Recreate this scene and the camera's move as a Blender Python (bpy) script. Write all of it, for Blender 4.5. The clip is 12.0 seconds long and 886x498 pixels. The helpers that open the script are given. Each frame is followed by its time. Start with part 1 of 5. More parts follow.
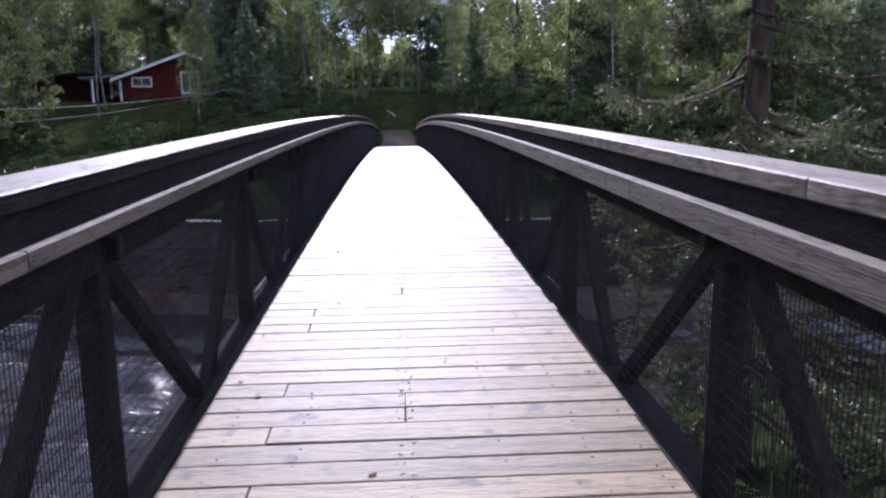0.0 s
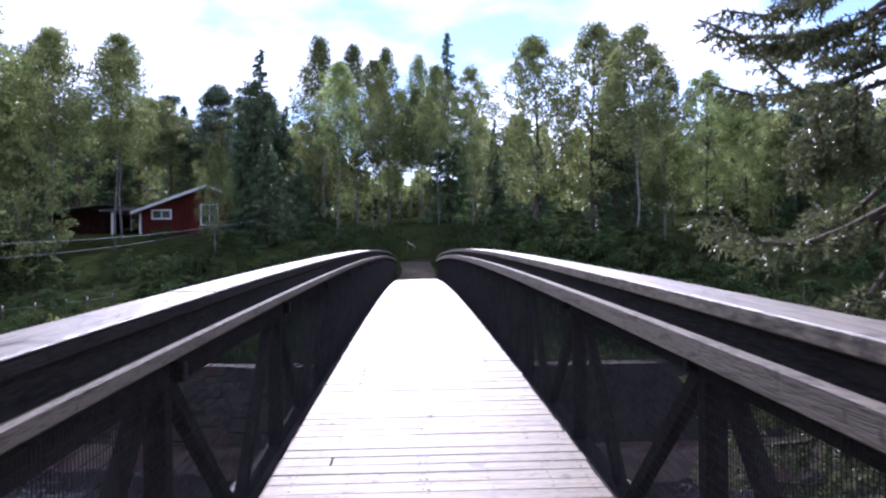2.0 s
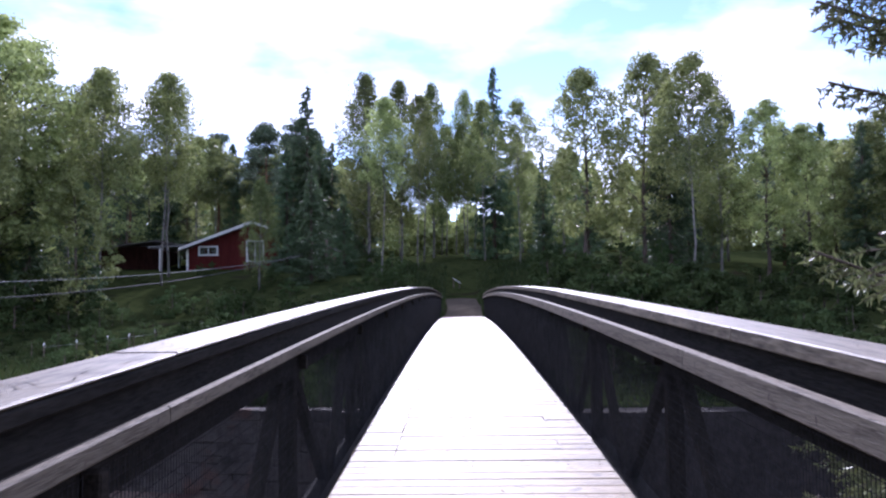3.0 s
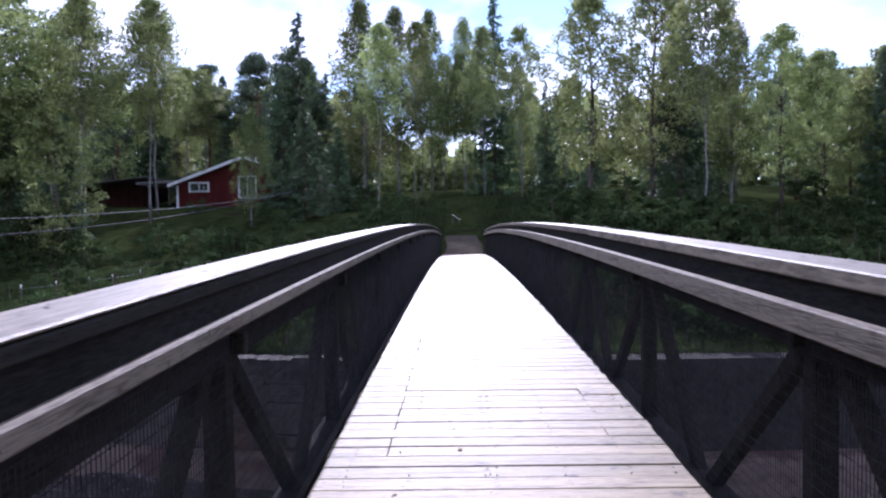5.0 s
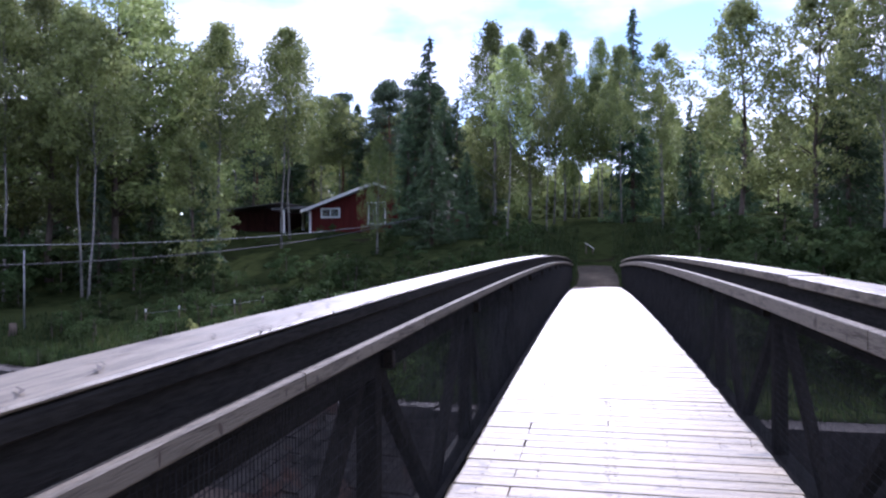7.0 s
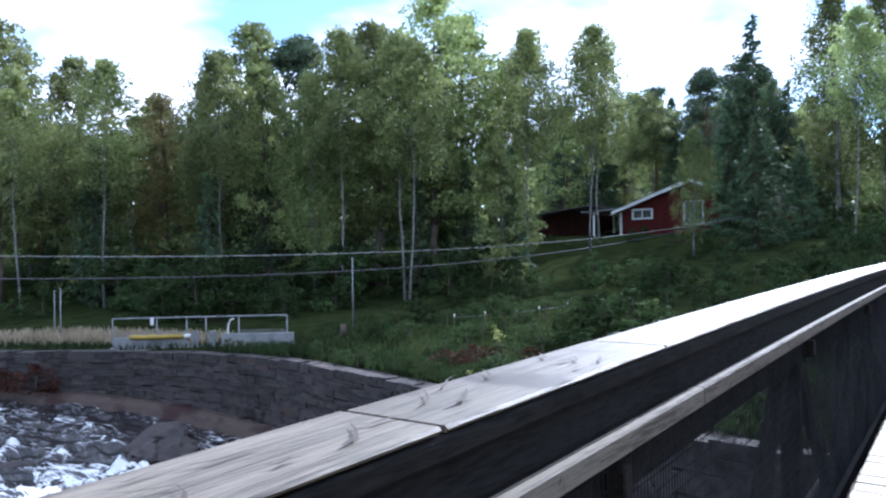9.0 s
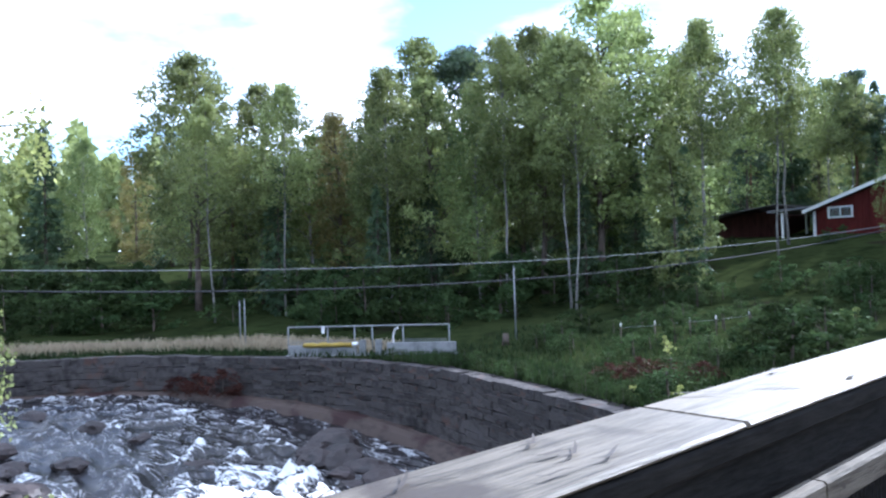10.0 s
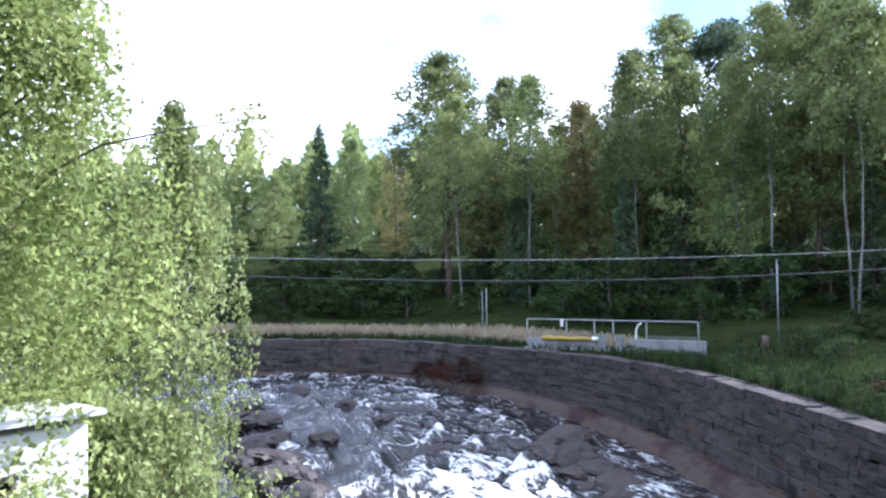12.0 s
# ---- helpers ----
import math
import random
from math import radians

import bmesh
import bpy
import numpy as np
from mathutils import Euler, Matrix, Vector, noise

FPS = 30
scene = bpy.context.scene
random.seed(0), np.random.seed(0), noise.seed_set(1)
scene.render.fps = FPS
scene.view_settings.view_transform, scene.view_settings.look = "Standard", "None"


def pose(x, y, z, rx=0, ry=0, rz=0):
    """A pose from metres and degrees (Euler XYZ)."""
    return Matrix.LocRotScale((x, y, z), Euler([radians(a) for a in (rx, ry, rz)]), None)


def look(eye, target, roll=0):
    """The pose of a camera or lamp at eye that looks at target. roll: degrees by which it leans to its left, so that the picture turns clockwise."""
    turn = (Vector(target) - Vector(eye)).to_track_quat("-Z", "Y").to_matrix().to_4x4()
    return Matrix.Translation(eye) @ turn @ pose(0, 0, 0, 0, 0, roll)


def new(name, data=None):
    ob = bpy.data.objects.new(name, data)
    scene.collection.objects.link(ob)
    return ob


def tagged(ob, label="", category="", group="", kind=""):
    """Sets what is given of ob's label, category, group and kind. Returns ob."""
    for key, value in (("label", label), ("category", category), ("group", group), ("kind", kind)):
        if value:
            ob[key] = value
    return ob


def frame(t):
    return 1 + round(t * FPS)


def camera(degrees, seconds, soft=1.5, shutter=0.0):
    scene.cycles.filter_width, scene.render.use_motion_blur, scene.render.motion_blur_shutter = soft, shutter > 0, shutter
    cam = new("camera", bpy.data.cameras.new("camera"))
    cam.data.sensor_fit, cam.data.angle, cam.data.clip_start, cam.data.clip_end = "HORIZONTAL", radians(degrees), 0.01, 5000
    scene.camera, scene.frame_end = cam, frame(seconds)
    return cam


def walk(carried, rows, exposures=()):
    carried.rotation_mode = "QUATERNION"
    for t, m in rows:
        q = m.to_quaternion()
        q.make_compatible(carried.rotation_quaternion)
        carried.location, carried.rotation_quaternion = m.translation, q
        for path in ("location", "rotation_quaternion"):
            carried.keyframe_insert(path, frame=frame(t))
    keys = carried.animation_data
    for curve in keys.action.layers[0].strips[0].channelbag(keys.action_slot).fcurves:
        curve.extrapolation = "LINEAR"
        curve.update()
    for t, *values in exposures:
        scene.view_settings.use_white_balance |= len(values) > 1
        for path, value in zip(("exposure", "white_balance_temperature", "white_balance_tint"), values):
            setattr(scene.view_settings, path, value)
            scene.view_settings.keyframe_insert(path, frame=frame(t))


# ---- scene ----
cam = camera(62.63, 12.0, soft=2.3)
PATH = [
    (0.0, pose(-0.078, 0.000, 1.115, 79.84, 0.57, -3.66)),
    (0.5, pose(-0.089, 0.529, 1.158, 80.96, 0.65, -2.97)),
    (1.0, pose(-0.077, 1.049, 1.168, 83.26, 0.95, -3.87)),
    (1.5, pose(-0.082, 1.580, 1.211, 87.09, 0.57, -3.22)),
    (2.0, pose(-0.097, 2.153, 1.246, 89.92, 0.76, -2.22)),
    (2.5, pose(-0.085, 2.767, 1.263, 92.39, 1.01, -0.35)),
    (3.0, pose(-0.112, 3.338, 1.267, 92.81, 0.74, 1.36)),
    (3.5, pose(-0.120, 3.873, 1.254, 91.59, 0.91, 0.92)),
    (5.3, pose(-0.231, 5.309, 1.280, 87.67, 0.86, 1.32)),
    (5.5, pose(-0.229, 5.505, 1.307, 88.21, 0.69, 1.34)),
    (6.0, pose(-0.191, 6.080, 1.317, 89.04, 0.58, 1.87)),
    (6.5, pose(-0.172, 6.629, 1.332, 89.81, -0.19, 4.98)),
    (7.0, pose(-0.175, 7.302, 1.352, 90.02, 0.20, 11.62)),
    (7.5, pose(-0.209, 7.954, 1.383, 90.04, 0.11, 23.56)),
    (7.7, pose(-0.225, 8.195, 1.382, 90.27, -0.25, 25.67)),
    (9.3, pose(-0.395, 9.012, 1.418, 90.66, 1.43, 38.98)),
    (9.5, pose(-0.395, 9.157, 1.420, 90.88, 1.64, 41.26)),
    (10.0, pose(-0.430, 9.641, 1.452, 91.35, 1.85, 49.72)),
    (10.5, pose(-0.504, 10.103, 1.463, 91.72, 1.80, 56.41)),
    (11.0, pose(-0.591, 10.294, 1.438, 91.92, 1.98, 61.74)),
    (11.5, pose(-0.660, 10.420, 1.440, 91.52, 1.32, 66.21)),
    (12.0, pose(-0.745, 10.536, 1.431, 91.21, 1.11, 69.60)),
]
EXPOSURES = [(0.0, 0.65, 5400, 32), (3.0, 0.7, 5350, 32), (7.5, 0.65, 5250, 31), (9.3, 1.1, 5100, 13), (10.5, 1.4, 5200, 14), (12.0, 1.4, 5300, 16)]
walk(cam, PATH, EXPOSURES)

# ---- light ----
SUN_UP, SUN_TURN = 30.0, -2.5
world = bpy.data.worlds.new("sky")
scene.world = world
world.use_nodes = True
wn, wl = world.node_tree.nodes, world.node_tree.links
sky = wn.new("ShaderNodeTexSky")
sky.sky_type, sky.sun_disc = "NISHITA", False
sky.dust_density, sky.ozone_density = 0.02, 1.6
sky.sun_elevation, sky.sun_rotation = radians(SUN_UP), radians(SUN_TURN)
sky_coord = wn.new("ShaderNodeTexCoord")
sky_map = wn.new("ShaderNodeMapping")
sky_map.inputs["Scale"].default_value = (1.0, 1.0, 2.6)
sky_map.inputs["Rotation"].default_value = (0, 0, radians(110))
sky_map.inputs["Location"].default_value = (0.37, 0.1, 0.2)
cloud = wn.new("ShaderNodeTexNoise")
cloud.inputs["Scale"].default_value, cloud.inputs["Detail"].default_value = 2.3, 9.0
cloud_ramp = wn.new("ShaderNodeValToRGB")
cloud_ramp.color_ramp.elements[0].position, cloud_ramp.color_ramp.elements[1].position = 0.41, 0.57
cloud_ramp.color_ramp.elements[0].color = (0.03, 0.03, 0.03, 1)
cloud_mix = wn.new("ShaderNodeMix")
cloud_mix.data_type = "RGBA"
cloud_mix.inputs["B"].default_value = (9.5, 9.6, 9.8, 1)
wl.new(sky_coord.outputs["Generated"], sky_map.inputs["Vector"])
wl.new(sky_map.outputs[0], cloud.inputs["Vector"])
wl.new(cloud.outputs["Fac"], cloud_ramp.inputs[0])
wl.new(cloud_ramp.outputs[0], cloud_mix.inputs["Factor"])
wl.new(sky.outputs[0], cloud_mix.inputs["A"])
wl.new(cloud_mix.outputs["Result"], wn["Background"].inputs[0])
wn["Background"].inputs[1].default_value = 0.13
sun = new("sun", bpy.data.lights.new("sun", "SUN"))
sun.data.energy, sun.data.angle, sun.data.color = 5.0, radians(0.5), (1.0, 0.95, 0.87)
sun.matrix_world = look((math.sin(radians(SUN_TURN)) * 60, math.cos(radians(SUN_TURN)) * 60, math.tan(radians(SUN_UP)) * 60), (0, 0, 0))


# ---- materials ----
def surface(name, dark, light, scale=6.0, stretch=(1, 1, 1), rough=0.7, bump=0.3, coarse=0.6, glow=0.0, metal=0.0, vary=0.0, leaf=0.0, spec=0.5, wear=None, island=False):
    """A noise-driven surface: grain at one scale, stains at a coarser one; vary shifts each object's brightness, leaf lets light through."""
    m = bpy.data.materials.new(name)
    m.use_nodes = True
    n, l = m.node_tree.nodes, m.node_tree.links
    b = n["Principled BSDF"]
    coord, mapping, info = n.new("ShaderNodeTexCoord"), n.new("ShaderNodeMapping"), n.new("ShaderNodeObjectInfo")
    mapping.inputs["Scale"].default_value = stretch
    shift = n.new("ShaderNodeVectorMath")
    shift.operation = "MULTIPLY_ADD"
    shift.inputs[1].default_value = (37.0, 53.0, 71.0)
    l.new(info.outputs["Random"], shift.inputs[0])
    l.new(coord.outputs["Object"], shift.inputs[2])
    l.new(shift.outputs[0], mapping.inputs["Vector"])
    fine, broad = n.new("ShaderNodeTexNoise"), n.new("ShaderNodeTexNoise")
    fine.inputs["Scale"].default_value, fine.inputs["Detail"].default_value = scale, 8.0
    broad.inputs["Scale"].default_value, broad.inputs["Detail"].default_value = scale * 0.17, 4.0
    for x in (fine, broad):
        l.new(mapping.outputs[0], x.inputs["Vector"])
    mixed = n.new("ShaderNodeMath")
    mixed.operation = "MULTIPLY_ADD"
    l.new(broad.outputs["Fac"], mixed.inputs[0])
    mixed.inputs[1].default_value = coarse
    l.new(fine.outputs["Fac"], mixed.inputs[2])
    ramp = n.new("ShaderNodeValToRGB")
    mid = 0.5 + 0.5 * coarse
    ramp.color_ramp.elements[0].position, ramp.color_ramp.elements[1].position = max(mid - 0.25, 0), min(mid + 0.25, 1)
    ramp.color_ramp.elements[0].color, ramp.color_ramp.elements[1].color = (*dark, 1), (*light, 1)
    l.new(mixed.outputs[0], ramp.inputs[0])
    colour = ramp.outputs[0]
    if wear:
        spots, cut, over = n.new("ShaderNodeTexNoise"), n.new("ShaderNodeValToRGB"), n.new("ShaderNodeMix")
        spots.inputs["Scale"].default_value, spots.inputs["Detail"].default_value = wear[1], 6.0
        cut.color_ramp.elements[0].position, cut.color_ramp.elements[1].position = wear[2], wear[2] + 0.08
        over.data_type = "RGBA"
        over.inputs["B"].default_value = (*wear[0], 1)
        l.new(shift.outputs[0], spots.inputs["Vector"])
        l.new(spots.outputs["Fac"], cut.inputs[0])
        l.new(cut.outputs[0], over.inputs["Factor"])
        l.new(colour, over.inputs["A"])
        colour = over.outputs["Result"]
    if vary:
        hue, span = n.new("ShaderNodeHueSaturation"), n.new("ShaderNodeMapRange")
        span.inputs["To Min"].default_value, span.inputs["To Max"].default_value = 1 - vary, 1 + vary
        source = info.outputs["Random"]
        if island:
            geo = n.new("ShaderNodeNewGeometry")
            source = geo.outputs["Random Per Island"]
        l.new(source, span.inputs["Value"])
        l.new(span.outputs[0], hue.inputs["Value"])
        if leaf:
            tint = n.new("ShaderNodeMapRange")
            tint.inputs["To Min"].default_value, tint.inputs["To Max"].default_value = 0.49, 0.512
            l.new(info.outputs["Random"], tint.inputs["Value"])
            l.new(tint.outputs[0], hue.inputs["Hue"])
        l.new(colour, hue.inputs["Color"])
        colour = hue.outputs[0]
    l.new(colour, b.inputs["Base Color"])
    b.inputs["Roughness"].default_value, b.inputs["Metallic"].default_value = rough, metal
    b.inputs["Specular IOR Level"].default_value = spec
    if bump:
        relief = n.new("ShaderNodeBump")
        relief.inputs["Strength"].default_value, relief.inputs["Distance"].default_value = bump, 0.02
        l.new(fine.outputs["Fac"], relief.inputs["Height"])
        l.new(relief.outputs[0], b.inputs["Normal"])
    if leaf:
        thin, blend = n.new("ShaderNodeBsdfTranslucent"), n.new("ShaderNodeMixShader")
        blend.inputs[0].default_value = leaf
        l.new(colour, thin.inputs["Color"])
        l.new(b.outputs[0], blend.inputs[1])
        l.new(thin.outputs[0], blend.inputs[2])
        l.new(blend.outputs[0], n["Material Output"].inputs["Surface"])
    return m


def glass(name):
    m = bpy.data.materials.new(name)
    m.use_nodes = True
    b = m.node_tree.nodes["Principled BSDF"]
    b.inputs["Base Color"].default_value = (0.55, 0.6, 0.6, 1)
    b.inputs["Roughness"].default_value, b.inputs["Transmission Weight"].default_value = 0.05, 0.85
    return m


DECK_WOOD = surface("weathered deck wood", (0.065, 0.047, 0.026), (0.19, 0.147, 0.082), 9.0, (1.2, 14, 14), 0.56, 0.35, 0.9, vary=0.25, spec=0.27, wear=((0.05, 0.038, 0.027), 5.0, 0.62))
CAP_WOOD = surface("grey weathered rail wood", (0.055, 0.046, 0.036), (0.19, 0.162, 0.125), 9.0, (28, 1.0, 5), 0.55, 0.3, 0.8, vary=0.15, spec=0.2, wear=((0.07, 0.056, 0.045), 3.5, 0.61))
LOW_WOOD = surface("brown weathered rail wood", (0.06, 0.05, 0.04), (0.16, 0.137, 0.108), 9.0, (5, 1.2, 20), 0.75, 0.3, 0.9, vary=0.12, spec=0.15, wear=((0.05, 0.038, 0.03), 6.0, 0.66))
DARK_WOOD = surface("dark tarred timber", (0.008, 0.0075, 0.007), (0.024, 0.022, 0.02), 9.0, (10, 1.4, 10), 0.85, 0.3, 0.7, spec=0.08)
POST_WOOD = surface("dark stained post timber", (0.009, 0.008, 0.0075), (0.027, 0.023, 0.02), 9.0, (10, 10, 1.5), 0.85, 0.3, 0.7, spec=0.08)
WIRE = surface("dull galvanised wire", (0.012, 0.012, 0.013), (0.035, 0.035, 0.037), 30.0, rough=0.8, bump=0, spec=0.05)
STEEL = surface("galvanised steel", (0.16, 0.165, 0.17), (0.3, 0.305, 0.31), 12.0, rough=0.5, bump=0.05, metal=0.4)
NAIL = surface("rusty nail heads", (0.03, 0.022, 0.018), (0.07, 0.05, 0.035), 20.0, rough=0.7, bump=0)
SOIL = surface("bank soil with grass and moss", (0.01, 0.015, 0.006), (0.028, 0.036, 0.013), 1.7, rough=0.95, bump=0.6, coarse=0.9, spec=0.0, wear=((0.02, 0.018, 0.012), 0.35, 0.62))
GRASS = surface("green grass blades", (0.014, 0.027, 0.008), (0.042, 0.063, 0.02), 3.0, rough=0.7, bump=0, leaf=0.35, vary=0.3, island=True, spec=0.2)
DRY_GRASS = surface("dry tan grass", (0.272, 0.221, 0.145), (0.459, 0.391, 0.272), 3.0, rough=0.8, bump=0, leaf=0.25, vary=0.2, island=True, spec=0.2)
STONE = surface("dark grey wall stone", (0.02, 0.0175, 0.0165), (0.062, 0.054, 0.051), 4.0, rough=0.85, bump=0.9, coarse=0.9, vary=0.2, spec=0.25, wear=((0.075, 0.045, 0.036), 1.3, 0.6))
MORTAR = surface("dark wall joints", (0.018, 0.016, 0.016), (0.042, 0.037, 0.035), 6.0, rough=0.95, bump=0.4, spec=0.1)
CONCRETE = surface("stained brown concrete", (0.027, 0.019, 0.016), (0.078, 0.056, 0.045), 2.5, (1, 1, 2.5), 0.75, 0.4, 0.9, spec=0.3, wear=((0.035, 0.016, 0.014), 0.8, 0.55))
GREY_CONCRETE = surface("pale grey concrete", (0.13, 0.13, 0.13), (0.25, 0.25, 0.25), 4.0, rough=0.85, bump=0.3, coarse=0.8)
ROCK = surface("wet brown river rock", (0.011, 0.008, 0.0075), (0.038, 0.026, 0.024), 3.0, rough=0.65, bump=0.9, coarse=0.9, vary=0.35)
BARK = surface("grey brown bark", (0.045, 0.035, 0.028), (0.14, 0.11, 0.09), 5.0, (3, 3, 0.7), 0.9, 0.8, spec=0.15)
PINE_BARK = surface("orange pine bark", (0.07, 0.04, 0.028), (0.22, 0.12, 0.075), 5.0, (3, 3, 0.7), 0.9, 0.8, spec=0.15)
BIRCH_BARK = surface("white birch bark", (0.090, 0.084, 0.075), (0.234, 0.221, 0.205), 5.0, (1, 1, 2.5), 0.7, 0.2, spec=0.3, wear=((0.05, 0.045, 0.04), 3.0, 0.58))
LEAF_BIRCH = surface("fresh birch leaves", (0.06, 0.085, 0.028), (0.21, 0.25, 0.085), 1.1, rough=0.6, bump=0, leaf=0.35, vary=0.3, spec=0.2)
# brighter than LEAF_BIRCH: sunlight on the near trees put into the leaf colour
LEAF_SUNLIT = surface("birch leaves coloured as if sunlit", (0.14, 0.175, 0.045), (0.44, 0.48, 0.175), 1.6, rough=0.55, bump=0, leaf=0.5, vary=0.35, spec=0.2, island=True)
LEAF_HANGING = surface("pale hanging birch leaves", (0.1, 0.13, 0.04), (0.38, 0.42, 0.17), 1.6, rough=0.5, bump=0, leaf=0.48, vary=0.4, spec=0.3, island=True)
# leaf colour darkened so that shrubs and weeds look shaded
LEAF_SHADE = surface("undergrowth leaves darkened for shade", (0.024, 0.04, 0.016), (0.065, 0.094, 0.034), 1.1, rough=0.85, bump=0, leaf=0.3, vary=0.35, spec=0.03)
LEAF_ASPEN = surface("deep green aspen leaves", (0.08, 0.108, 0.035), (0.34, 0.385, 0.14), 1.1, rough=0.5, bump=0, leaf=0.45, vary=0.35, spec=0.3)
LEAF_AUTUMN = surface("yellowing leaves", (0.13, 0.115, 0.04), (0.26, 0.215, 0.075), 1.1, rough=0.5, bump=0, leaf=0.4, vary=0.25, spec=0.35)
LEAF_RUSSET = surface("dark russet leaves", (0.035, 0.014, 0.01), (0.09, 0.035, 0.022), 2.0, rough=0.7, bump=0, leaf=0.2, vary=0.2, spec=0.15)
LEAF_RED = surface("reddish autumn leaves", (0.14, 0.075, 0.03), (0.24, 0.16, 0.06), 2.0, rough=0.5, bump=0, leaf=0.4, vary=0.25, spec=0.35)
SPRUCE_NEEDLE = surface("olive spruce needles", (0.05, 0.064, 0.028), (0.16, 0.18, 0.075), 1.5, rough=0.45, bump=0, leaf=0.3, vary=0.35, spec=0.22, island=True)
NEEDLE = surface("dark spruce needles", (0.029, 0.052, 0.027), (0.102, 0.156, 0.072), 1.5, rough=0.6, bump=0, leaf=0.25, vary=0.25, spec=0.2)
PINE_NEEDLE = surface("blue green pine needles", (0.041, 0.063, 0.036), (0.125, 0.181, 0.094), 1.5, rough=0.5, bump=0, leaf=0.25, vary=0.25, spec=0.4)
RED_PAINT = surface("red oxide painted boards", (0.07, 0.014, 0.013), (0.115, 0.024, 0.02), 3.0, (8, 8, 0.6), 0.85, 0.35, spec=0.1)
WHITE_PAINT = surface("white painted wood", (0.62, 0.62, 0.6), (0.8, 0.8, 0.78), 5.0, rough=0.55, bump=0.1)
# red boards darkened in colour to show the shed wall in shade
SHED_SHADED = surface("red shed boards darkened for shade", (0.022, 0.01, 0.009), (0.05, 0.02, 0.017), 3.0, (8, 8, 0.6), 0.9, 0.3, spec=0.05)
ROOF_DARK = surface("grey sheet roof", (0.1, 0.1, 0.105), (0.2, 0.2, 0.21), 2.0, rough=0.5, bump=0.1)
ROOF_METAL = surface("worn metal roof sheets", (0.05, 0.045, 0.045), (0.16, 0.15, 0.145), 1.2, rough=0.5, bump=0.1, metal=0.2)
YELLOW = surface("yellow plastic boom", (0.24, 0.16, 0.02), (0.4, 0.28, 0.04), 3.0, rough=0.6, bump=0.05)
CABLE = surface("black cable sheath", (0.03, 0.03, 0.033), (0.065, 0.065, 0.07), 8.0, rough=0.7, bump=0, spec=0.15)
CABLE_GREY = surface("grey aluminium cable", (0.16, 0.165, 0.17), (0.26, 0.265, 0.27), 8.0, rough=0.7, bump=0, spec=0.15)
LIMEWASH = surface("limewashed white wall", (0.6, 0.59, 0.56), (0.8, 0.79, 0.76), 2.5, rough=0.8, bump=0.3)
GRAVEL = surface("trodden gravel path", (0.035, 0.03, 0.025), (0.09, 0.078, 0.062), 12.0, rough=0.95, bump=0.5, spec=0.0)
PANE = glass("window glass")


# ---- mesh helpers ----
def from_arrays(name, verts, faces, material, smooth=False):
    me = bpy.data.meshes.new(name)
    me.from_pydata([tuple(v) for v in verts], [], [tuple(f) for f in faces])
    me.materials.append(material)
    if smooth:
        me.polygons.foreach_set("use_smooth", [True] * len(me.polygons))
    me.update()
    return me


def quads(name, corners, material):
    """A mesh of loose pieces, each of three or four corners, from an array (n, corners, 3)."""
    n, c = corners.shape[:2]
    me = bpy.data.meshes.new(name)
    me.vertices.add(c * n)
    me.vertices.foreach_set("co", np.asarray(corners, dtype=np.float32).ravel())
    me.loops.add(c * n)
    me.loops.foreach_set("vertex_index", np.arange(c * n, dtype=np.int32))
    me.polygons.add(n)
    me.polygons.foreach_set("loop_start", np.arange(0, c * n, c, dtype=np.int32))
    me.polygons.foreach_set("loop_total", np.full(n, c, dtype=np.int32))
    me.materials.append(material)
    me.update(calc_edges=True)
    return me


def box_data(size, centre=(0, 0, 0), bevel=0.0):
    """Corners and faces of a box, its long edges chamfered by bevel."""
    bm = bmesh.new()
    bmesh.ops.create_cube(bm, size=1.0)
    for v in bm.verts:
        v.co = Vector((v.co.x * size[0], v.co.y * size[1], v.co.z * size[2]))
    if bevel:
        bmesh.ops.bevel(bm, geom=list(bm.edges), offset=bevel, segments=1, affect="EDGES")
    vs = [tuple(v.co + Vector(centre)) for v in bm.verts]
    bm.verts.index_update()
    fs = [tuple(v.index for v in f.verts) for f in bm.faces]
    bm.free()
    return vs, fs


class Joined:
    """Collects pieces into one mesh."""

    def __init__(self):
        self.vs, self.fs = [], []

    def add(self, data, m=None):
        base = len(self.vs)
        vs, fs = data
        self.vs += [tuple(m @ Vector(v)) for v in vs] if m is not None else list(vs)
        self.fs += [tuple(base + i for i in f) for f in fs]
        return self

    def tube(self, points, radii, sides=6):
        base = len(self.vs)
        pts = [Vector(q) for q in points]
        for i, q in enumerate(pts):
            d = (pts[min(i + 1, len(pts) - 1)] - pts[max(i - 1, 0)]).normalized()
            a = d.orthogonal().normalized()
            b = d.cross(a)
            for k in range(sides):
                w = 2 * math.pi * k / sides
                self.vs.append(tuple(q + (a * math.cos(w) + b * math.sin(w)) * radii[i]))
        for i in range(len(pts) - 1):
            for k in range(sides):
                j = (k + 1) % sides
                self.fs.append((base + i * sides + k, base + i * sides + j, base + (i + 1) * sides + j, base + (i + 1) * sides + k))
        self.fs.append(tuple(base + k for k in reversed(range(sides))))
        self.fs.append(tuple(base + (len(pts) - 1) * sides + k for k in range(sides)))
        return self

    def mesh(self, name, material, smooth=False):
        return from_arrays(name, self.vs, self.fs, material, smooth)


def thing(name, label, category, group="", kind="", m=None):
    ob = tagged(new(name), label, category, group, kind)
    if m is not None:
        ob.matrix_basis = m
    return ob


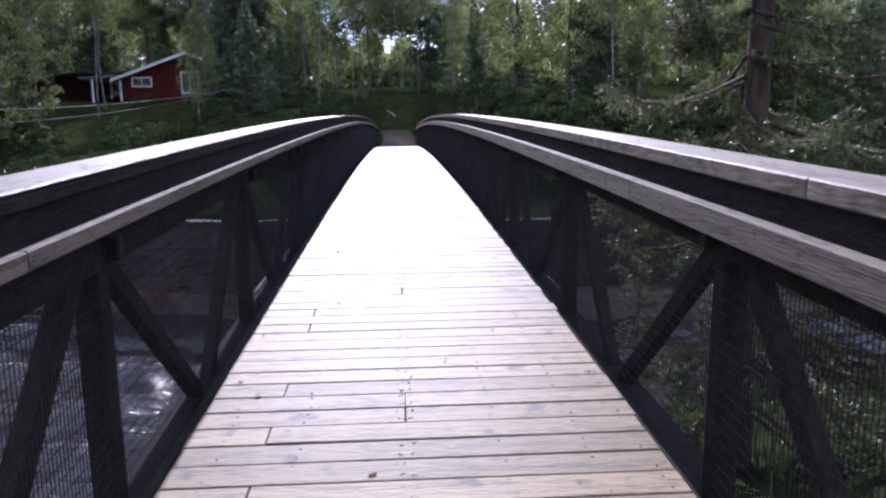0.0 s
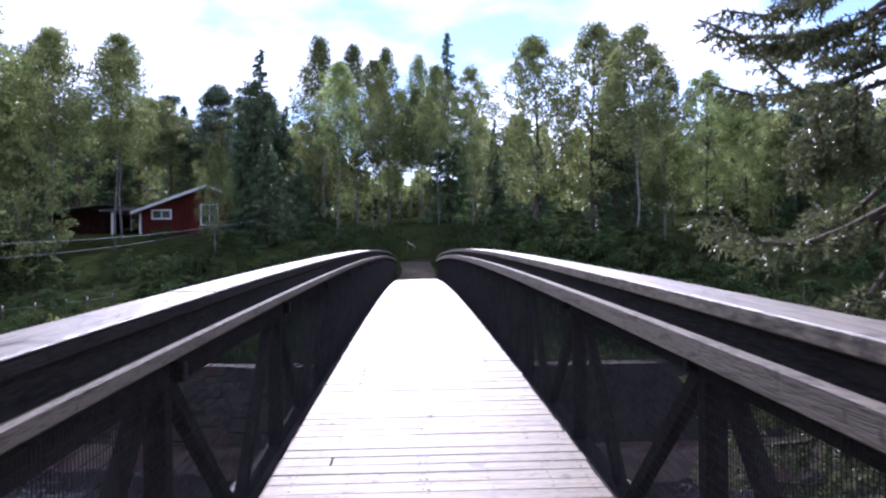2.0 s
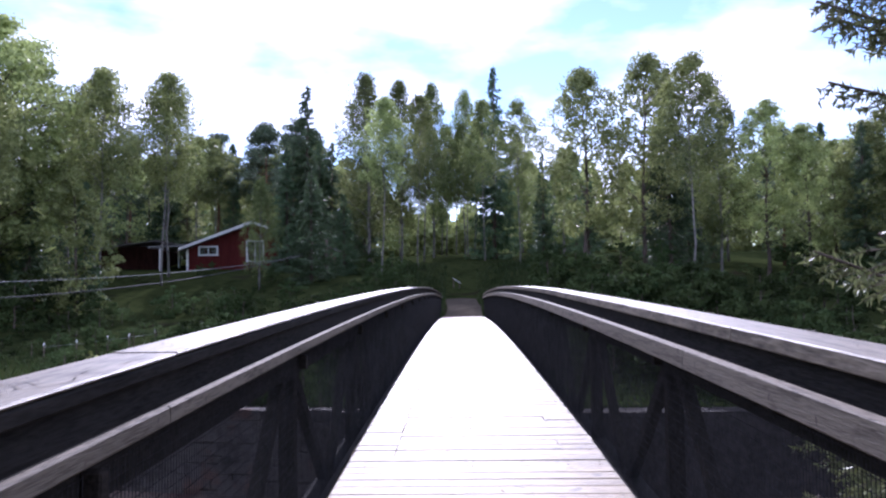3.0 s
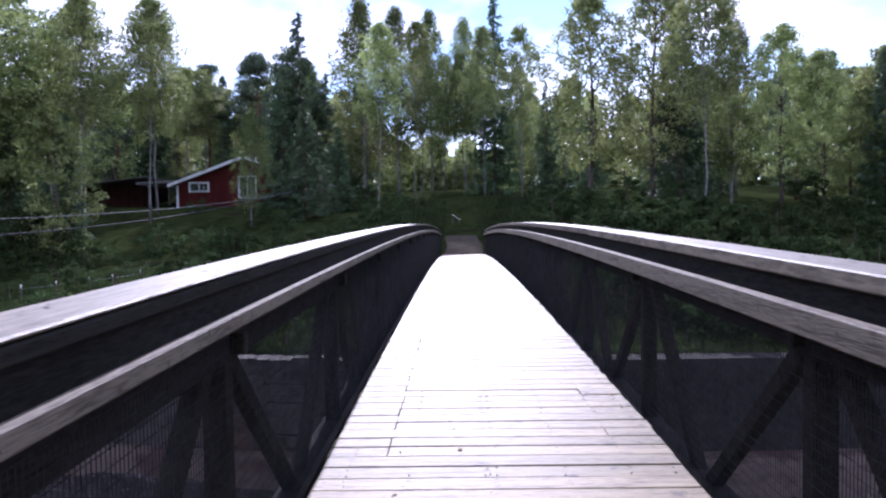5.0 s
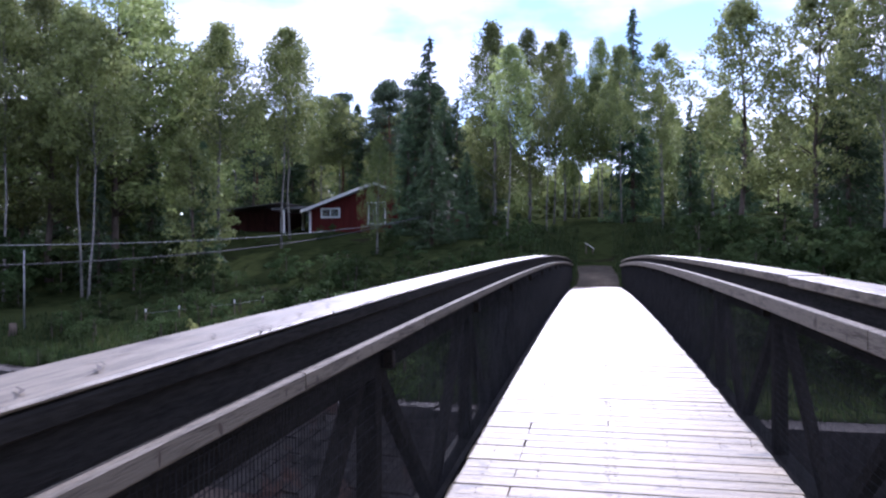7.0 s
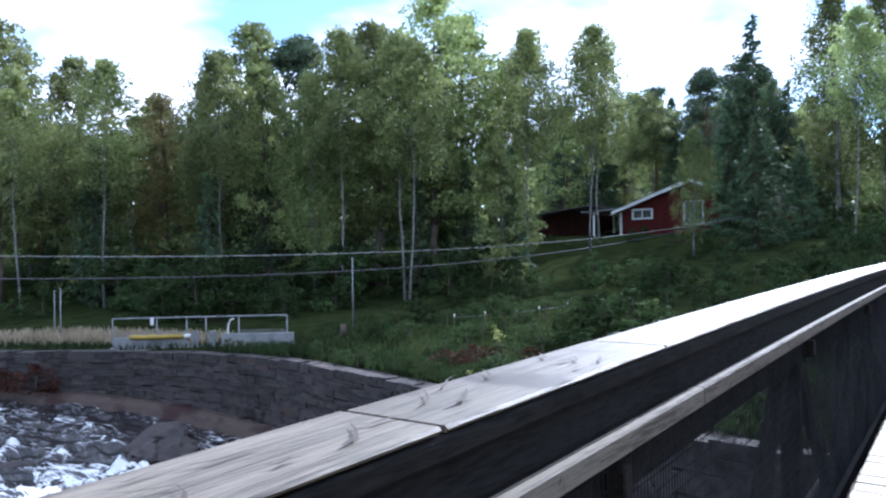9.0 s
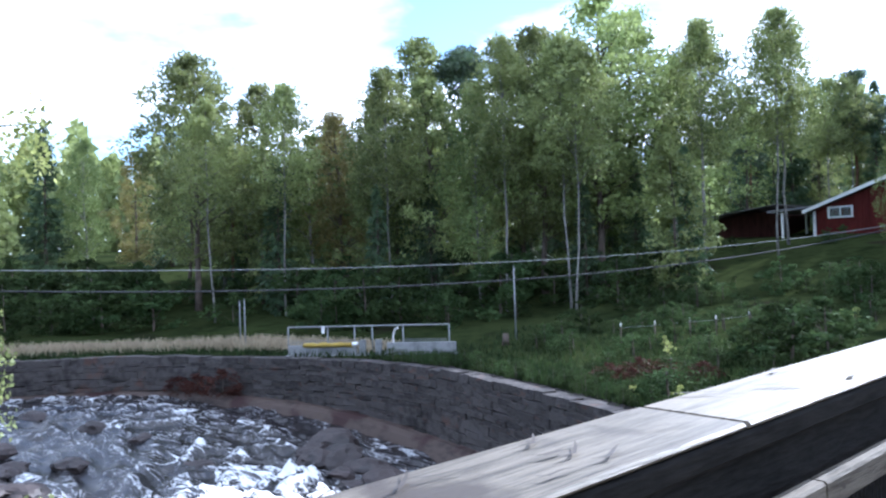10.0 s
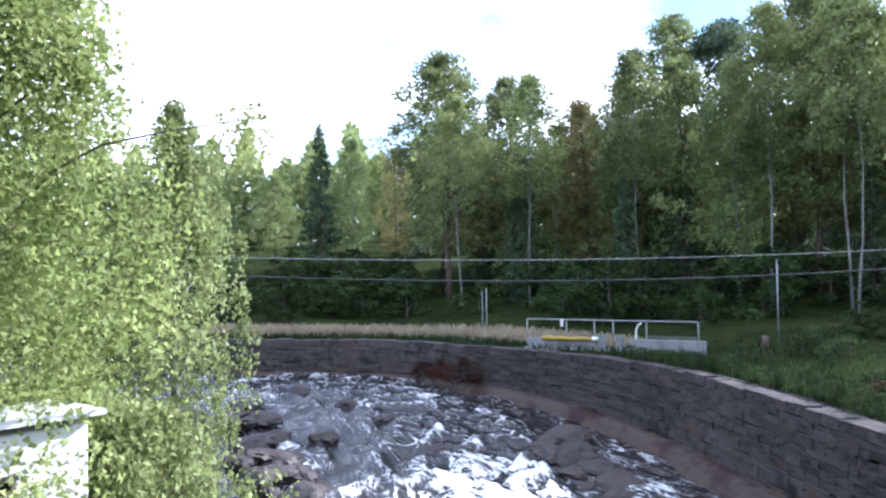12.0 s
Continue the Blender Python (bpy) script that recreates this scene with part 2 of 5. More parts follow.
def part(name, me, parent, label="", m=None, kind=""):
    ob = new(name, me)
    ob.parent = parent
    if m is not None:
        ob.matrix_basis = m
    if label or kind:
        tagged(ob, label, kind=kind)
    return ob


def box_part(name, lo, hi, material, parent, label="", bevel=0.0):
    size = [b - a for a, b in zip(lo, hi)]
    mid = [(a + b) / 2 for a, b in zip(lo, hi)]
    return part(name, from_arrays(name, *box_data(size, (0, 0, 0), bevel), material), parent, label, pose(*mid))


# ---- the lie of the land ----
CREST, RISE = 19.85, 0.000866
DECK_FROM, DECK_TO = -2.4, 42.3


def deck_z(y):
    return -RISE * (y - CREST) ** 2


WALL_LINE = [(40, 25.5), (22, 22.5), (8, 21.2), (-2, 21.4), (-9.3, 22.6), (-14.75, 24.1), (-18.8, 24.8), (-23.1, 24.2), (-27.0, 22.1), (-31.5, 19.7), (-34.6, 14.5), (-38.5, 8.0), (-47.0, -2.0), (-70.0, -20.0)]
NEAR_LINE = [(-62.0, -28.0), (-36.0, -3.0), (-30.5, 8.5), (-26.5, 11.6), (-21.0, 12.2), (-16.5, 12.6), (-11.0, 10.4), (-5.5, 8.2), (-2.0, 7.6), (4.0, 12.5), (9.0, 13.5), (16.0, 11.0), (40.0, 13.0)]
RIVER = np.array(WALL_LINE + NEAR_LINE, dtype=float)


def inside(px, py, poly):
    hit = np.zeros(px.shape, dtype=bool)
    j = len(poly) - 1
    for i in range(len(poly)):
        (xi, yi), (xj, yj) = poly[i], poly[j]
        if yi != yj:
            hit ^= ((yi > py) != (yj > py)) & (px < (xj - xi) * (py - yi) / (yj - yi) + xi)
        j = i
    return hit


def line_distance(px, py, line):
    best = np.full(px.shape, 1e9)
    for (ax, ay), (bx, by) in zip(line[:-1], line[1:]):
        dx, dy = bx - ax, by - ay
        s = np.clip(((px - ax) * dx + (py - ay) * dy) / (dx * dx + dy * dy), 0, 1)
        best = np.minimum(best, np.hypot(px - ax - s * dx, py - ay - s * dy))
    return best


def ease(a, b, v):
    s = np.clip((v - a) / (b - a), 0, 1)
    return s * s * (3 - 2 * s)


def waves(px, py):
    return 0.5 * np.sin(px * 0.31 + 1.7 * np.sin(py * 0.23)) + 0.3 * np.sin(py * 0.53 + px * 0.17) + 0.2 * np.sin(px * 1.1 - py * 0.9)


def ground_z(px, py):
    """Height of the ground: the river bed, the walled far bank that climbs to the cabin, and the sloping near bank."""
    px, py = np.asarray(px, dtype=float), np.asarray(py, dtype=float)
    wet = inside(px, py, RIVER)
    d_far, d_near = line_distance(px, py, WALL_LINE), line_distance(px, py, NEAR_LINE)
    far = d_far < d_near
    climb = -1.9 + 0.5 * ease(2, 10, d_far) + 3.5 * ease(9, 36, d_far) + 2.2 * ease(26, 62, d_far) + 0.012 * np.maximum(d_far - 40, 0)
    climb = climb + 0.14 * waves(px, py) * ease(1.5, 6, d_far)
    # the embankment that carries the path from the bridge
    ramp = ease(3.6, 1.2, np.abs(px)) * ease(33.0, 41.5, py) * ease(64.0, 52.0, py)
    path_level = -0.45 + 0.075 * np.clip(py - 42.3, 0, 20)
    climb = np.where(ramp > 0, climb * (1 - ramp) + np.minimum(path_level, climb + 2.0) * ramp, climb)
    near = -4.6 + 1.5 * ease(0, 2.5, d_near) + 1.7 * ease(2.0, 9.0, d_near) + 0.25 * waves(px, py) * ease(0.4, 4, d_near)
    near = near + 0.7 * ease(-1.0, -3.0, py) * ease(6, 2, np.abs(px))
    z = np.where(far, climb, near)
    bed = -5.4
    return np.where(wet | (far & (d_far < 0.75)), bed, z)


def ground_at(px, py):
    return float(ground_z(np.array([px]), np.array([py]))[0])


def sheet():
    def axis(lo, hi, step, reach):
        core = np.arange(lo, hi + step, step)
        out = [hi + step]
        grow = step
        while out[-1] < reach:
            grow *= 1.35
            out.append(out[-1] + grow)
        low = [lo - (v - hi) for v in out]
        return np.concatenate([low[::-1], core, out])

    xs, ys = axis(-62, 40, 0.6, 1800), axis(-12, 72, 0.6, 1800)
    gx, gy = np.meshgrid(xs, ys)
    gz = ground_z(gx, gy)
    nx, ny = len(xs), len(ys)
    idx = np.arange(nx * ny).reshape(ny, nx)
    faces = np.stack([idx[:-1, :-1], idx[:-1, 1:], idx[1:, 1:], idx[1:, :-1]], -1).reshape(-1, 4)
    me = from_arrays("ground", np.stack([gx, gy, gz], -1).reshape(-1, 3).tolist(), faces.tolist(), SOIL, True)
    return tagged(new("ground", me), "grassy earth banks sloping to a river", "ground", kind="structure")


sheet()


def water_z(px, py):
    return -3.35 - 1.15 * ease(-31, -16, px) - 0.25 * ease(-16, 10, px)


def river():
    """Rapids: a sheet of standing waves that falls towards the bridge, with foam where it breaks."""
    step = 0.14
    xs, ys = np.arange(-50, 24, step), np.arange(-6, 26, step)
    gx, gy = np.meshgrid(xs, ys)
    rough = ease(-44, -30, gx) * 0.7 + 0.3
    z = water_z(gx, gy)
    heights, foam = np.zeros(gx.size), np.zeros(gx.size)
    fx, fy = gx.ravel(), gy.ravel()
    mask = inside(fx, fy, RIVER) | (line_distance(fx, fy, WALL_LINE) < 1.0) | (line_distance(fx, fy, NEAR_LINE) < 1.5)
    for i in np.nonzero(mask)[0]:
        x, y = fx[i], fy[i]
        warp = noise.noise(Vector((x * 0.25, y * 0.25, 3.0))) * 1.6
        a = noise.noise(Vector((x * 0.42 + warp, y * 0.75 + warp, 0.0)))
        b = 1 - abs(noise.noise(Vector((x * 0.9 + warp, y * 1.5, 7.0)))) * 2
        c = noise.noise(Vector((x * 1.7 + warp, y * 4.2 + warp, 11.0)))
        e = noise.noise(Vector((x * 6.0, y * 7.0, 17.0)))
        heights[i] = 0.16 * a + 0.09 * b + 0.03 * c + 0.006 * e
        # the breaking water in the lee of the outcrop
        boil = math.exp(-((x + 17.2) / 3.0) ** 2 - ((y - 17.6) / 2.0) ** 2)
        heights[i] += boil * (0.2 + 0.28 * max(c, 0) + 0.1 * e)
        foam[i] = 0.9 * (b - 0.5) + 0.8 * a + 0.5 * c + 0.3 * e + 1.5 * boil
        for jx, jy, jr, jh in ((-18.9, 19.5, 0.22, 0.75), (-18.5, 19.9, 0.2, 0.95), (-18.2, 19.3, 0.25, 0.6), (-19.3, 20.0, 0.2, 0.55), (-17.6, 19.6, 0.2, 0.45), (-21.6, 19.2, 0.35, 0.45), (-23.0, 18.6, 0.3, 0.4)):
            jet = math.exp(-((x - jx) ** 2 + (y - jy) ** 2) / jr ** 2)
            if jet > 0.02:
                heights[i] += 0.7 * jh * jet * (0.25 + 1.8 * abs(noise.noise(Vector((x * 9, y * 9, 5.0)))))
                foam[i] += 1.5 * jet
        foam[i] -= 0.9 * float(ease(-13, -8, x))
    z = z + heights.reshape(z.shape) * rough
    nx, ny = len(xs), len(ys)
    idx = np.arange(nx * ny).reshape(ny, nx)
    keep = mask.reshape(ny, nx)
    cell = keep[:-1, :-1] & keep[:-1, 1:] & keep[1:, 1:] & keep[1:, :-1]
    faces = np.stack([idx[:-1, :-1], idx[:-1, 1:], idx[1:, 1:], idx[1:, :-1]], -1)[cell]
    used = np.unique(faces)
    remap = np.zeros(nx * ny, dtype=int)
    remap[used] = np.arange(len(used))
    co = np.stack([gx, gy, z], -1).reshape(-1, 3)[used]
    me = from_arrays("river", co.tolist(), remap[faces].tolist(), WATER, True)
    spread = me.attributes.new("foam", "FLOAT", "POINT")
    spread.data.foreach_set("value", foam[used].astype(np.float32))
    return tagged(new("river", me), "brown river rapids broken by white foam", "water", kind="structure")


def water_material():
    m = bpy.data.materials.new("brown rapids water")
    m.use_nodes = True
    n, l = m.node_tree.nodes, m.node_tree.links
    b = n["Principled BSDF"]
    at, fine, streak, ramp = n.new("ShaderNodeAttribute"), n.new("ShaderNodeTexNoise"), n.new("ShaderNodeTexNoise"), n.new("ShaderNodeValToRGB")
    at.attribute_name = "foam"
    coord, flow = n.new("ShaderNodeTexCoord"), n.new("ShaderNodeMapping")
    flow.inputs["Scale"].default_value = (0.6, 1.25, 1.0)
    flow.inputs["Rotation"].default_value = (0, 0, radians(-14))
    l.new(coord.outputs["Object"], flow.inputs["Vector"])
    for tex, scale, detail, bend in ((fine, 4.0, 10.0, 1.6), (streak, 1.15, 9.0, 1.8)):
        tex.inputs["Scale"].default_value, tex.inputs["Detail"].default_value, tex.inputs["Distortion"].default_value = scale, detail, bend
        l.new(flow.outputs[0], tex.inputs["Vector"])

    def calc(kind, first, second, third=None):
        node = n.new("ShaderNodeMath")
        node.operation = kind
        for slot, value in enumerate((first, second, third)):
            if value is None:
                continue
            if isinstance(value, float):
                node.inputs[slot].default_value = value
            else:
                l.new(value, node.inputs[slot])
        return node.outputs[0]

    away = calc("ABSOLUTE", calc("SUBTRACT", streak.outputs["Fac"], 0.5), None)
    ridge = calc("MULTIPLY_ADD", away, -4.6, calc("MULTIPLY_ADD", fine.outputs["Fac"], 1.0, 0.11))
    value = calc("MULTIPLY_ADD", at.outputs["Fac"], 0.36, ridge)
    e = ramp.color_ramp.elements
    e[0].position, e[0].color = 0.3, (0.02, 0.018, 0.019, 1)
    e[1].position, e[1].color = 0.93, (0.74, 0.75, 0.76, 1)
    mid = e.new(0.64)
    mid.color = (0.085, 0.082, 0.086, 1)
    l.new(value, ramp.inputs[0])
    l.new(ramp.outputs[0], b.inputs["Base Color"])
    gloss = n.new("ShaderNodeMapRange")
    gloss.inputs["From Min"].default_value, gloss.inputs["From Max"].default_value = 0.5, 0.8
    gloss.inputs["To Min"].default_value, gloss.inputs["To Max"].default_value = 0.14, 0.85
    l.new(value, gloss.inputs["Value"])
    l.new(gloss.outputs[0], b.inputs["Roughness"])
    b.inputs["Specular IOR Level"].default_value = 0.2
    relief = n.new("ShaderNodeBump")
    relief.inputs["Strength"].default_value, relief.inputs["Distance"].default_value = 0.35, 0.08
    l.new(fine.outputs["Fac"], relief.inputs["Height"])
    l.new(relief.outputs[0], b.inputs["Normal"])
    return m


WATER = water_material()
river()


# ---- the footbridge ----
def slope_at(y):
    return math.degrees(math.atan(-2 * RISE * (y - CREST)))


def arched(x0, x1, h0, h1, y0, y1, step=0.66, bevel=0.006):
    """A timber that follows the deck's curve between two places, its long edges chamfered."""
    n = max(2, int((y1 - y0) / step) + 1)
    c = bevel
    ring = [(x0 + c, h0), (x1 - c, h0), (x1, h0 + c), (x1, h1 - c), (x1 - c, h1), (x0 + c, h1), (x0, h1 - c), (x0, h0 + c)]
    vs, fs = [], []
    for i in range(n):
        y = y0 + (y1 - y0) * i / (n - 1)
        vs += [(x, y, deck_z(y) + h) for x, h in ring]
        if i:
            a = 8 * (i - 1)
            fs += [(a + k, a + (k + 1) % 8, a + 8 + (k + 1) % 8, a + 8 + k) for k in range(8)]
    fs += [tuple(reversed(range(8))), tuple(range(8 * n - 8, 8 * n))]
    return vs, fs


def strut(x, a, b, width, depth):
    """A straight timber in a plane of constant x from a to b, each (y, height)."""
    (ya, ha), (yb, hb) = a, b
    length = math.hypot(yb - ya, hb - ha)
    turn = math.degrees(math.atan2(hb - ha, yb - ya))
    return box_data((depth, length, width), bevel=0.006), pose(x, (ya + yb) / 2, (ha + hb) / 2, turn, 0, 0)


BAYS = [2.70 + 2.635 * k for k in range(-2, 16)]


def footbridge():
    root = thing("footbridge", "arched wooden footbridge with weathered grey plank deck", "bridge")
    rng = random.Random(4)
    for s in (-1, 1):
        joints = [-2.6, 2.05 if s > 0 else 1.6, 6.7 if s > 0 else 5.9, 10.55 if s > 0 else 9.86, 12.6 if s > 0 else 10.96, 15.1, 19.4, 23.8, 28.1, 32.5, 36.9, 42.4]
        for a, b in zip(joints[:-1], joints[1:]):
            lift = rng.uniform(-0.004, 0.004)
            cap = arched(min(s * 1.113, s * 1.355), max(s * 1.113, s * 1.355), (1.146 if s > 0 else 1.199) + lift, 1.212 + lift, a + (0.004 if s > 0 else 0.009), b - (0.004 if s > 0 else 0.009))
            part("cap_rail", from_arrays("cap_rail", *cap, CAP_WOOD), root, "broad grey weathered rail board")
        if s < 0:
            # dark strip in place of the left rail board's shaded inner side
            fascia = arched(-1.335, -1.1145, 1.147, 1.192, -2.6, 42.4)
            part("fascia", from_arrays("fascia", *fascia, DARK_WOOD), root, "dark strip for the rail board's shaded side")
        chord = arched(min(s * 1.15, s * 1.32), max(s * 1.15, s * 1.32), 0.84, 1.145, -2.6, 42.4)
        part("top_chord", from_arrays("top_chord", *chord, DARK_WOOD), root, "dark timber beam under the rail board")
        lower = arched(min(s * 1.12, s * 1.30), max(s * 1.12, s * 1.30), -0.46, -0.17, -2.6, 42.4)
        part("bottom_chord", from_arrays("bottom_chord", *lower, DARK_WOOD), root, "dark lower truss beam")
        joints = [-2.6, -0.2, 3.5, 7.25, 10.97, 14.7, 18.4, 22.2, 25.9, 29.6, 33.4, 37.1, 42.4] if s > 0 else [-2.6, 2.0, 5.75, 9.5, 11.2, 15.0, 18.7, 22.5, 26.2, 30.0, 33.7, 37.5, 42.4]
        for a, b in zip(joints[:-1], joints[1:]):
            rail = arched(1.06, 1.118, 0.938, 1.046, a + 0.004, b - 0.004) if s > 0 else arched(-1.118, -1.077, 0.99, 1.05, a + 0.004, b - 0.004)
            part("handrail", from_arrays("handrail", *rail, LOW_WOOD), root, "narrow brown weathered handrail")
        for y in BAYS:
            box, m = strut(s * 1.215, (y, deck_z(y) - 0.3), (y, deck_z(y) + 0.9), 0.095, 0.1)
            part("post", from_arrays("post", *box, POST_WOOD), root, m=m)
            bracket, m = strut(s * 1.12, (y, deck_z(y) + 0.87), (y, deck_z(y) + 0.955), 0.05, 0.06)
            part("bracket", from_arrays("bracket", *bracket, POST_WOOD), root, m=m)
        for a, b in zip(BAYS[:-1], BAYS[1:]):
            mid = (a + b) / 2 + 0.1
            for y in (a + 0.12, b - 0.1):
                brace, m = strut(s * 1.235, (mid + (0.06 if y > mid else -0.06), deck_z(mid) - 0.24), (y, deck_z(y) + 0.86), 0.09, 0.07)
                part("brace", from_arrays("brace", *brace, POST_WOOD), root, m=m)
            for dy in (-0.12, 0.13):
                bolt = Joined().tube([(-s * 0.035, 0, 0), (0.0, 0, 0)], [0.022, 0.026], 6)
                bolt.add(box_data((0.006, 0.075, 0.075), (s * 0.003, 0, 0), 0.002))
                part("bolt", bolt.mesh("bolt", STEEL), root, "galvanised bolt on a square washer", pose(s * 1.112, mid + dy, deck_z(mid) - 0.28))
        # welded wire netting behind the handrail
        net = Joined()
        xn = s * 1.135
        y = -2.5
        while y < 42.2:
            net.tube([(xn, y, deck_z(y) - 0.12), (xn, y, deck_z(y) + 0.95)], [0.0019, 0.0019], 3)
            y += 0.025
        for k in range(22):
            h = -0.11 + 0.05 * k
            ys = [-2.5 + 1.118 * i for i in range(41)]
            net.tube([(xn + s * 0.003, v, deck_z(v) + h) for v in ys], [0.0019] * len(ys), 3)
        part("netting", net.mesh("netting", WIRE), root, "welded wire netting", kind="stuff")
        # bearers under the deck
    for x in (-0.85, -0.06, 0.7):
        bearer = arched(x - 0.06, x + 0.06, -0.27, -0.056, -2.4, 42.2)
        part("bearer", from_arrays("bearer", *bearer, DARK_WOOD), root)
    for y in BAYS:
        cross, m = box_data((2.7, 0.14, 0.2), bevel=0.006), pose(0, y, deck_z(y) - 0.38)
        part("cross_beam", from_arrays("cross_beam", *cross, DARK_WOOD), root, m=m)
    for y in (7.9, 23.4):
        zb = -5.6
        top = deck_z(y) - 0.47
        pier = Joined().add(box_data((3.2, 1.1, top - zb), (0, 0, (top + zb) / 2), 0.05)).add(box_data((3.6, 1.5, 1.6), (0, 0, zb + 0.8), 0.08))
        part("pier", pier.mesh("pier", GREY_CONCRETE), root, "concrete bridge pier", pose(0, y, 0))
    return root


BRIDGE = footbridge()


def rail_cracks():
    """Dark splits and knots along the top of the rail boards."""
    rng = random.Random(17)
    j = Joined()
    for s, n in ((-1, 170), (1, 80)):
        for _ in range(n):
            x, y = s * rng.uniform(1.14, 1.33), rng.uniform(1.0, 20.0)
            length, wide, turn = rng.uniform(0.04, 0.17), rng.uniform(0.002, 0.007), rng.choice((-1, 1)) * rng.uniform(0.1, 1.1)
            ends = []
            for f in (0.0, 0.3, 0.7, 1.0):
                q = ((f - 0.5) * length, 0.012 * math.sin(f * 5 + turn))
                ends.append((x + q[0] * math.sin(turn) + q[1] * math.cos(turn), y + q[0] * math.cos(turn) - q[1] * math.sin(turn)))
            base = len(j.vs)
            for (px, py), w in zip(ends, (0.3, 1.0, 0.8, 0.2)):
                px = min(max(px, -1.35), 1.35)
                j.vs += [(px - wide * w, py, deck_z(py) + 1.2175), (px + wide * w, py, deck_z(py) + 1.2175)]
            j.fs += [(base + 2 * k, base + 2 * k + 1, base + 2 * k + 3, base + 2 * k + 2) for k in range(3)]
    for s, face in ((-1, -1.0755), (1, 1.0585)):
        y = 1.5
        while y < 17:
            low, high = (0.993, 1.044) if s < 0 else (0.945, 1.03)
            top, wide = rng.uniform(low + 0.02, high), rng.uniform(0.004, 0.011)
            foot, lean = rng.uniform(low, top - 0.012), rng.uniform(-0.015, 0.015)
            base = len(j.vs)
            for h, w, dy in ((top, 0.35, lean), ((top + foot) / 2, 1.0, lean / 3), (foot, 0.3, 0)):
                j.vs += [(face, y + dy - wide * w, deck_z(y) + h), (face, y + dy + wide * w, deck_z(y) + h)]
            j.fs += [(base, base + 1, base + 3, base + 2), (base + 2, base + 3, base + 5, base + 4)]
            y += rng.uniform(0.12, 0.5)
    part("cracks", j.mesh("cracks", NAIL), BRIDGE, "dark splits and knots in the wood", kind="stuff")


rail_cracks()


def deck():
    """Planks laid across, some in one length, some butted; nails where the bearers run."""
    rng = random.Random(11)
    pitch, thick = 0.17, 0.05
    meshes = {}

    def plank_mesh(x0, x1):
        key = (x0, x1)
        if key not in meshes:
            meshes[key] = from_arrays("plank", *box_data((x1 - x0 - 0.0015, pitch - 0.007, thick), bevel=0.005), DECK_WOOD)
        return meshes[key]

    nails, rest = Joined(), Joined()
    y, count = DECK_FROM, 0
    while y < DECK_TO:
        kind = rng.random()
        cuts = [-0.06] if kind < 0.12 else [-0.66] if kind < 0.5 else [0.7] if kind < 0.53 else []
        xs = [-1.012 + rng.uniform(-0.008, 0.006)] + cuts + [1.004 + rng.uniform(-0.006, 0.012)]
        if not cuts:
            xs = [-1.012, 1.004]
        for a, b in zip(xs[:-1], xs[1:]):
            shift = rng.uniform(-0.006, 0.006)
            m = pose((a + b) / 2 + shift * 0.5, y, deck_z(y) - thick / 2 + rng.uniform(-0.003, 0.002), slope_at(y) + rng.uniform(-0.5, 0.5), rng.uniform(-0.12, 0.12), rng.uniform(-0.12, 0.12))
            if y < 30 and count < 296:
                part("plank", plank_mesh(round(a, 2), round(b, 2)), BRIDGE, m=m)
                count += 1
            else:
                rest.add(box_data((b - a - 0.003, pitch - 0.009, thick), bevel=0.005), m)
        for x in (-0.85, -0.52, -0.09, -0.075, -0.04, -0.03, 0.34, 0.7, 0.93):
            for dy in (-0.045, 0.045):
                if rng.random() < 0.8:
                    q = (x + rng.uniform(-0.012, 0.012), y + dy + rng.uniform(-0.012, 0.012))
                    nails.tube([(q[0], q[1], deck_z(q[1]) - 0.01), (q[0], q[1], deck_z(q[1]) + 0.0015)], [0.0055, 0.0055], 5)
        y += pitch
    part("planks", rest.mesh("planks", DECK_WOOD), BRIDGE, kind="stuff")
    part("nail_heads", nails.mesh("nail_heads", NAIL), BRIDGE, kind="stuff")


# ---- fallen leaves on the deck ----
def litter():
    rng = random.Random(8)
    for k in range(26):
        x, y = rng.uniform(-0.95, 0.95), rng.uniform(1.0, 11.0)
        s = rng.uniform(0.012, 0.026)
        bm = bmesh.new()
        ring = [bm.verts.new((math.cos(w) * s * (1.0 if i % 2 else 0.8), math.sin(w) * s * 0.6, 0.004 + 0.004 * math.sin(2 * w))) for i, w in enumerate([2 * math.pi * j / 8 for j in range(8)])]
        top = bm.verts.new((0, 0, 0.008))
        for i in range(8):
            bm.faces.new((ring[i], ring[(i + 1) % 8], top))
        me = bpy.data.meshes.new("fallen_leaf")
        bm.to_mesh(me)
        bm.free()
        me.materials.append(DRY_GRASS if k % 3 else LEAF_AUTUMN)
        leaf = tagged(new("fallen_leaf", me), "small dry fallen leaf on the planks", "leaf", "leaves on the deck")
        leaf.matrix_basis = pose(x, y, deck_z(y) + 0.001, slope_at(y), 0, rng.uniform(0, 360))


litter()


# ---- the river wall ----
def along(line, start, stop):
    """Walks a bent line from one length to another: place and heading at each half metre asked for."""
    run = 0.0
    for (ax, ay), (bx, by) in zip(line[:-1], line[1:]):
        length = math.hypot(bx - ax, by - ay)
        if run <= start < run + length:
            f = (start - run) / length
            return ax + (bx - ax) * f, ay + (by - ay) * f, math.atan2(by - ay, bx - ax)
        run += length
    return None


def smooth_line(line, rounds=3):
    pts = [Vector((x, y)) for x, y in line]
    for _ in range(rounds):
        out = [pts[0]]
        for a, b in zip(pts[:-1], pts[1:]):
            out += [a * 0.75 + b * 0.25, a * 0.25 + b * 0.75]
        pts = out + [pts[-1]]
    return [(q.x, q.y) for q in pts]


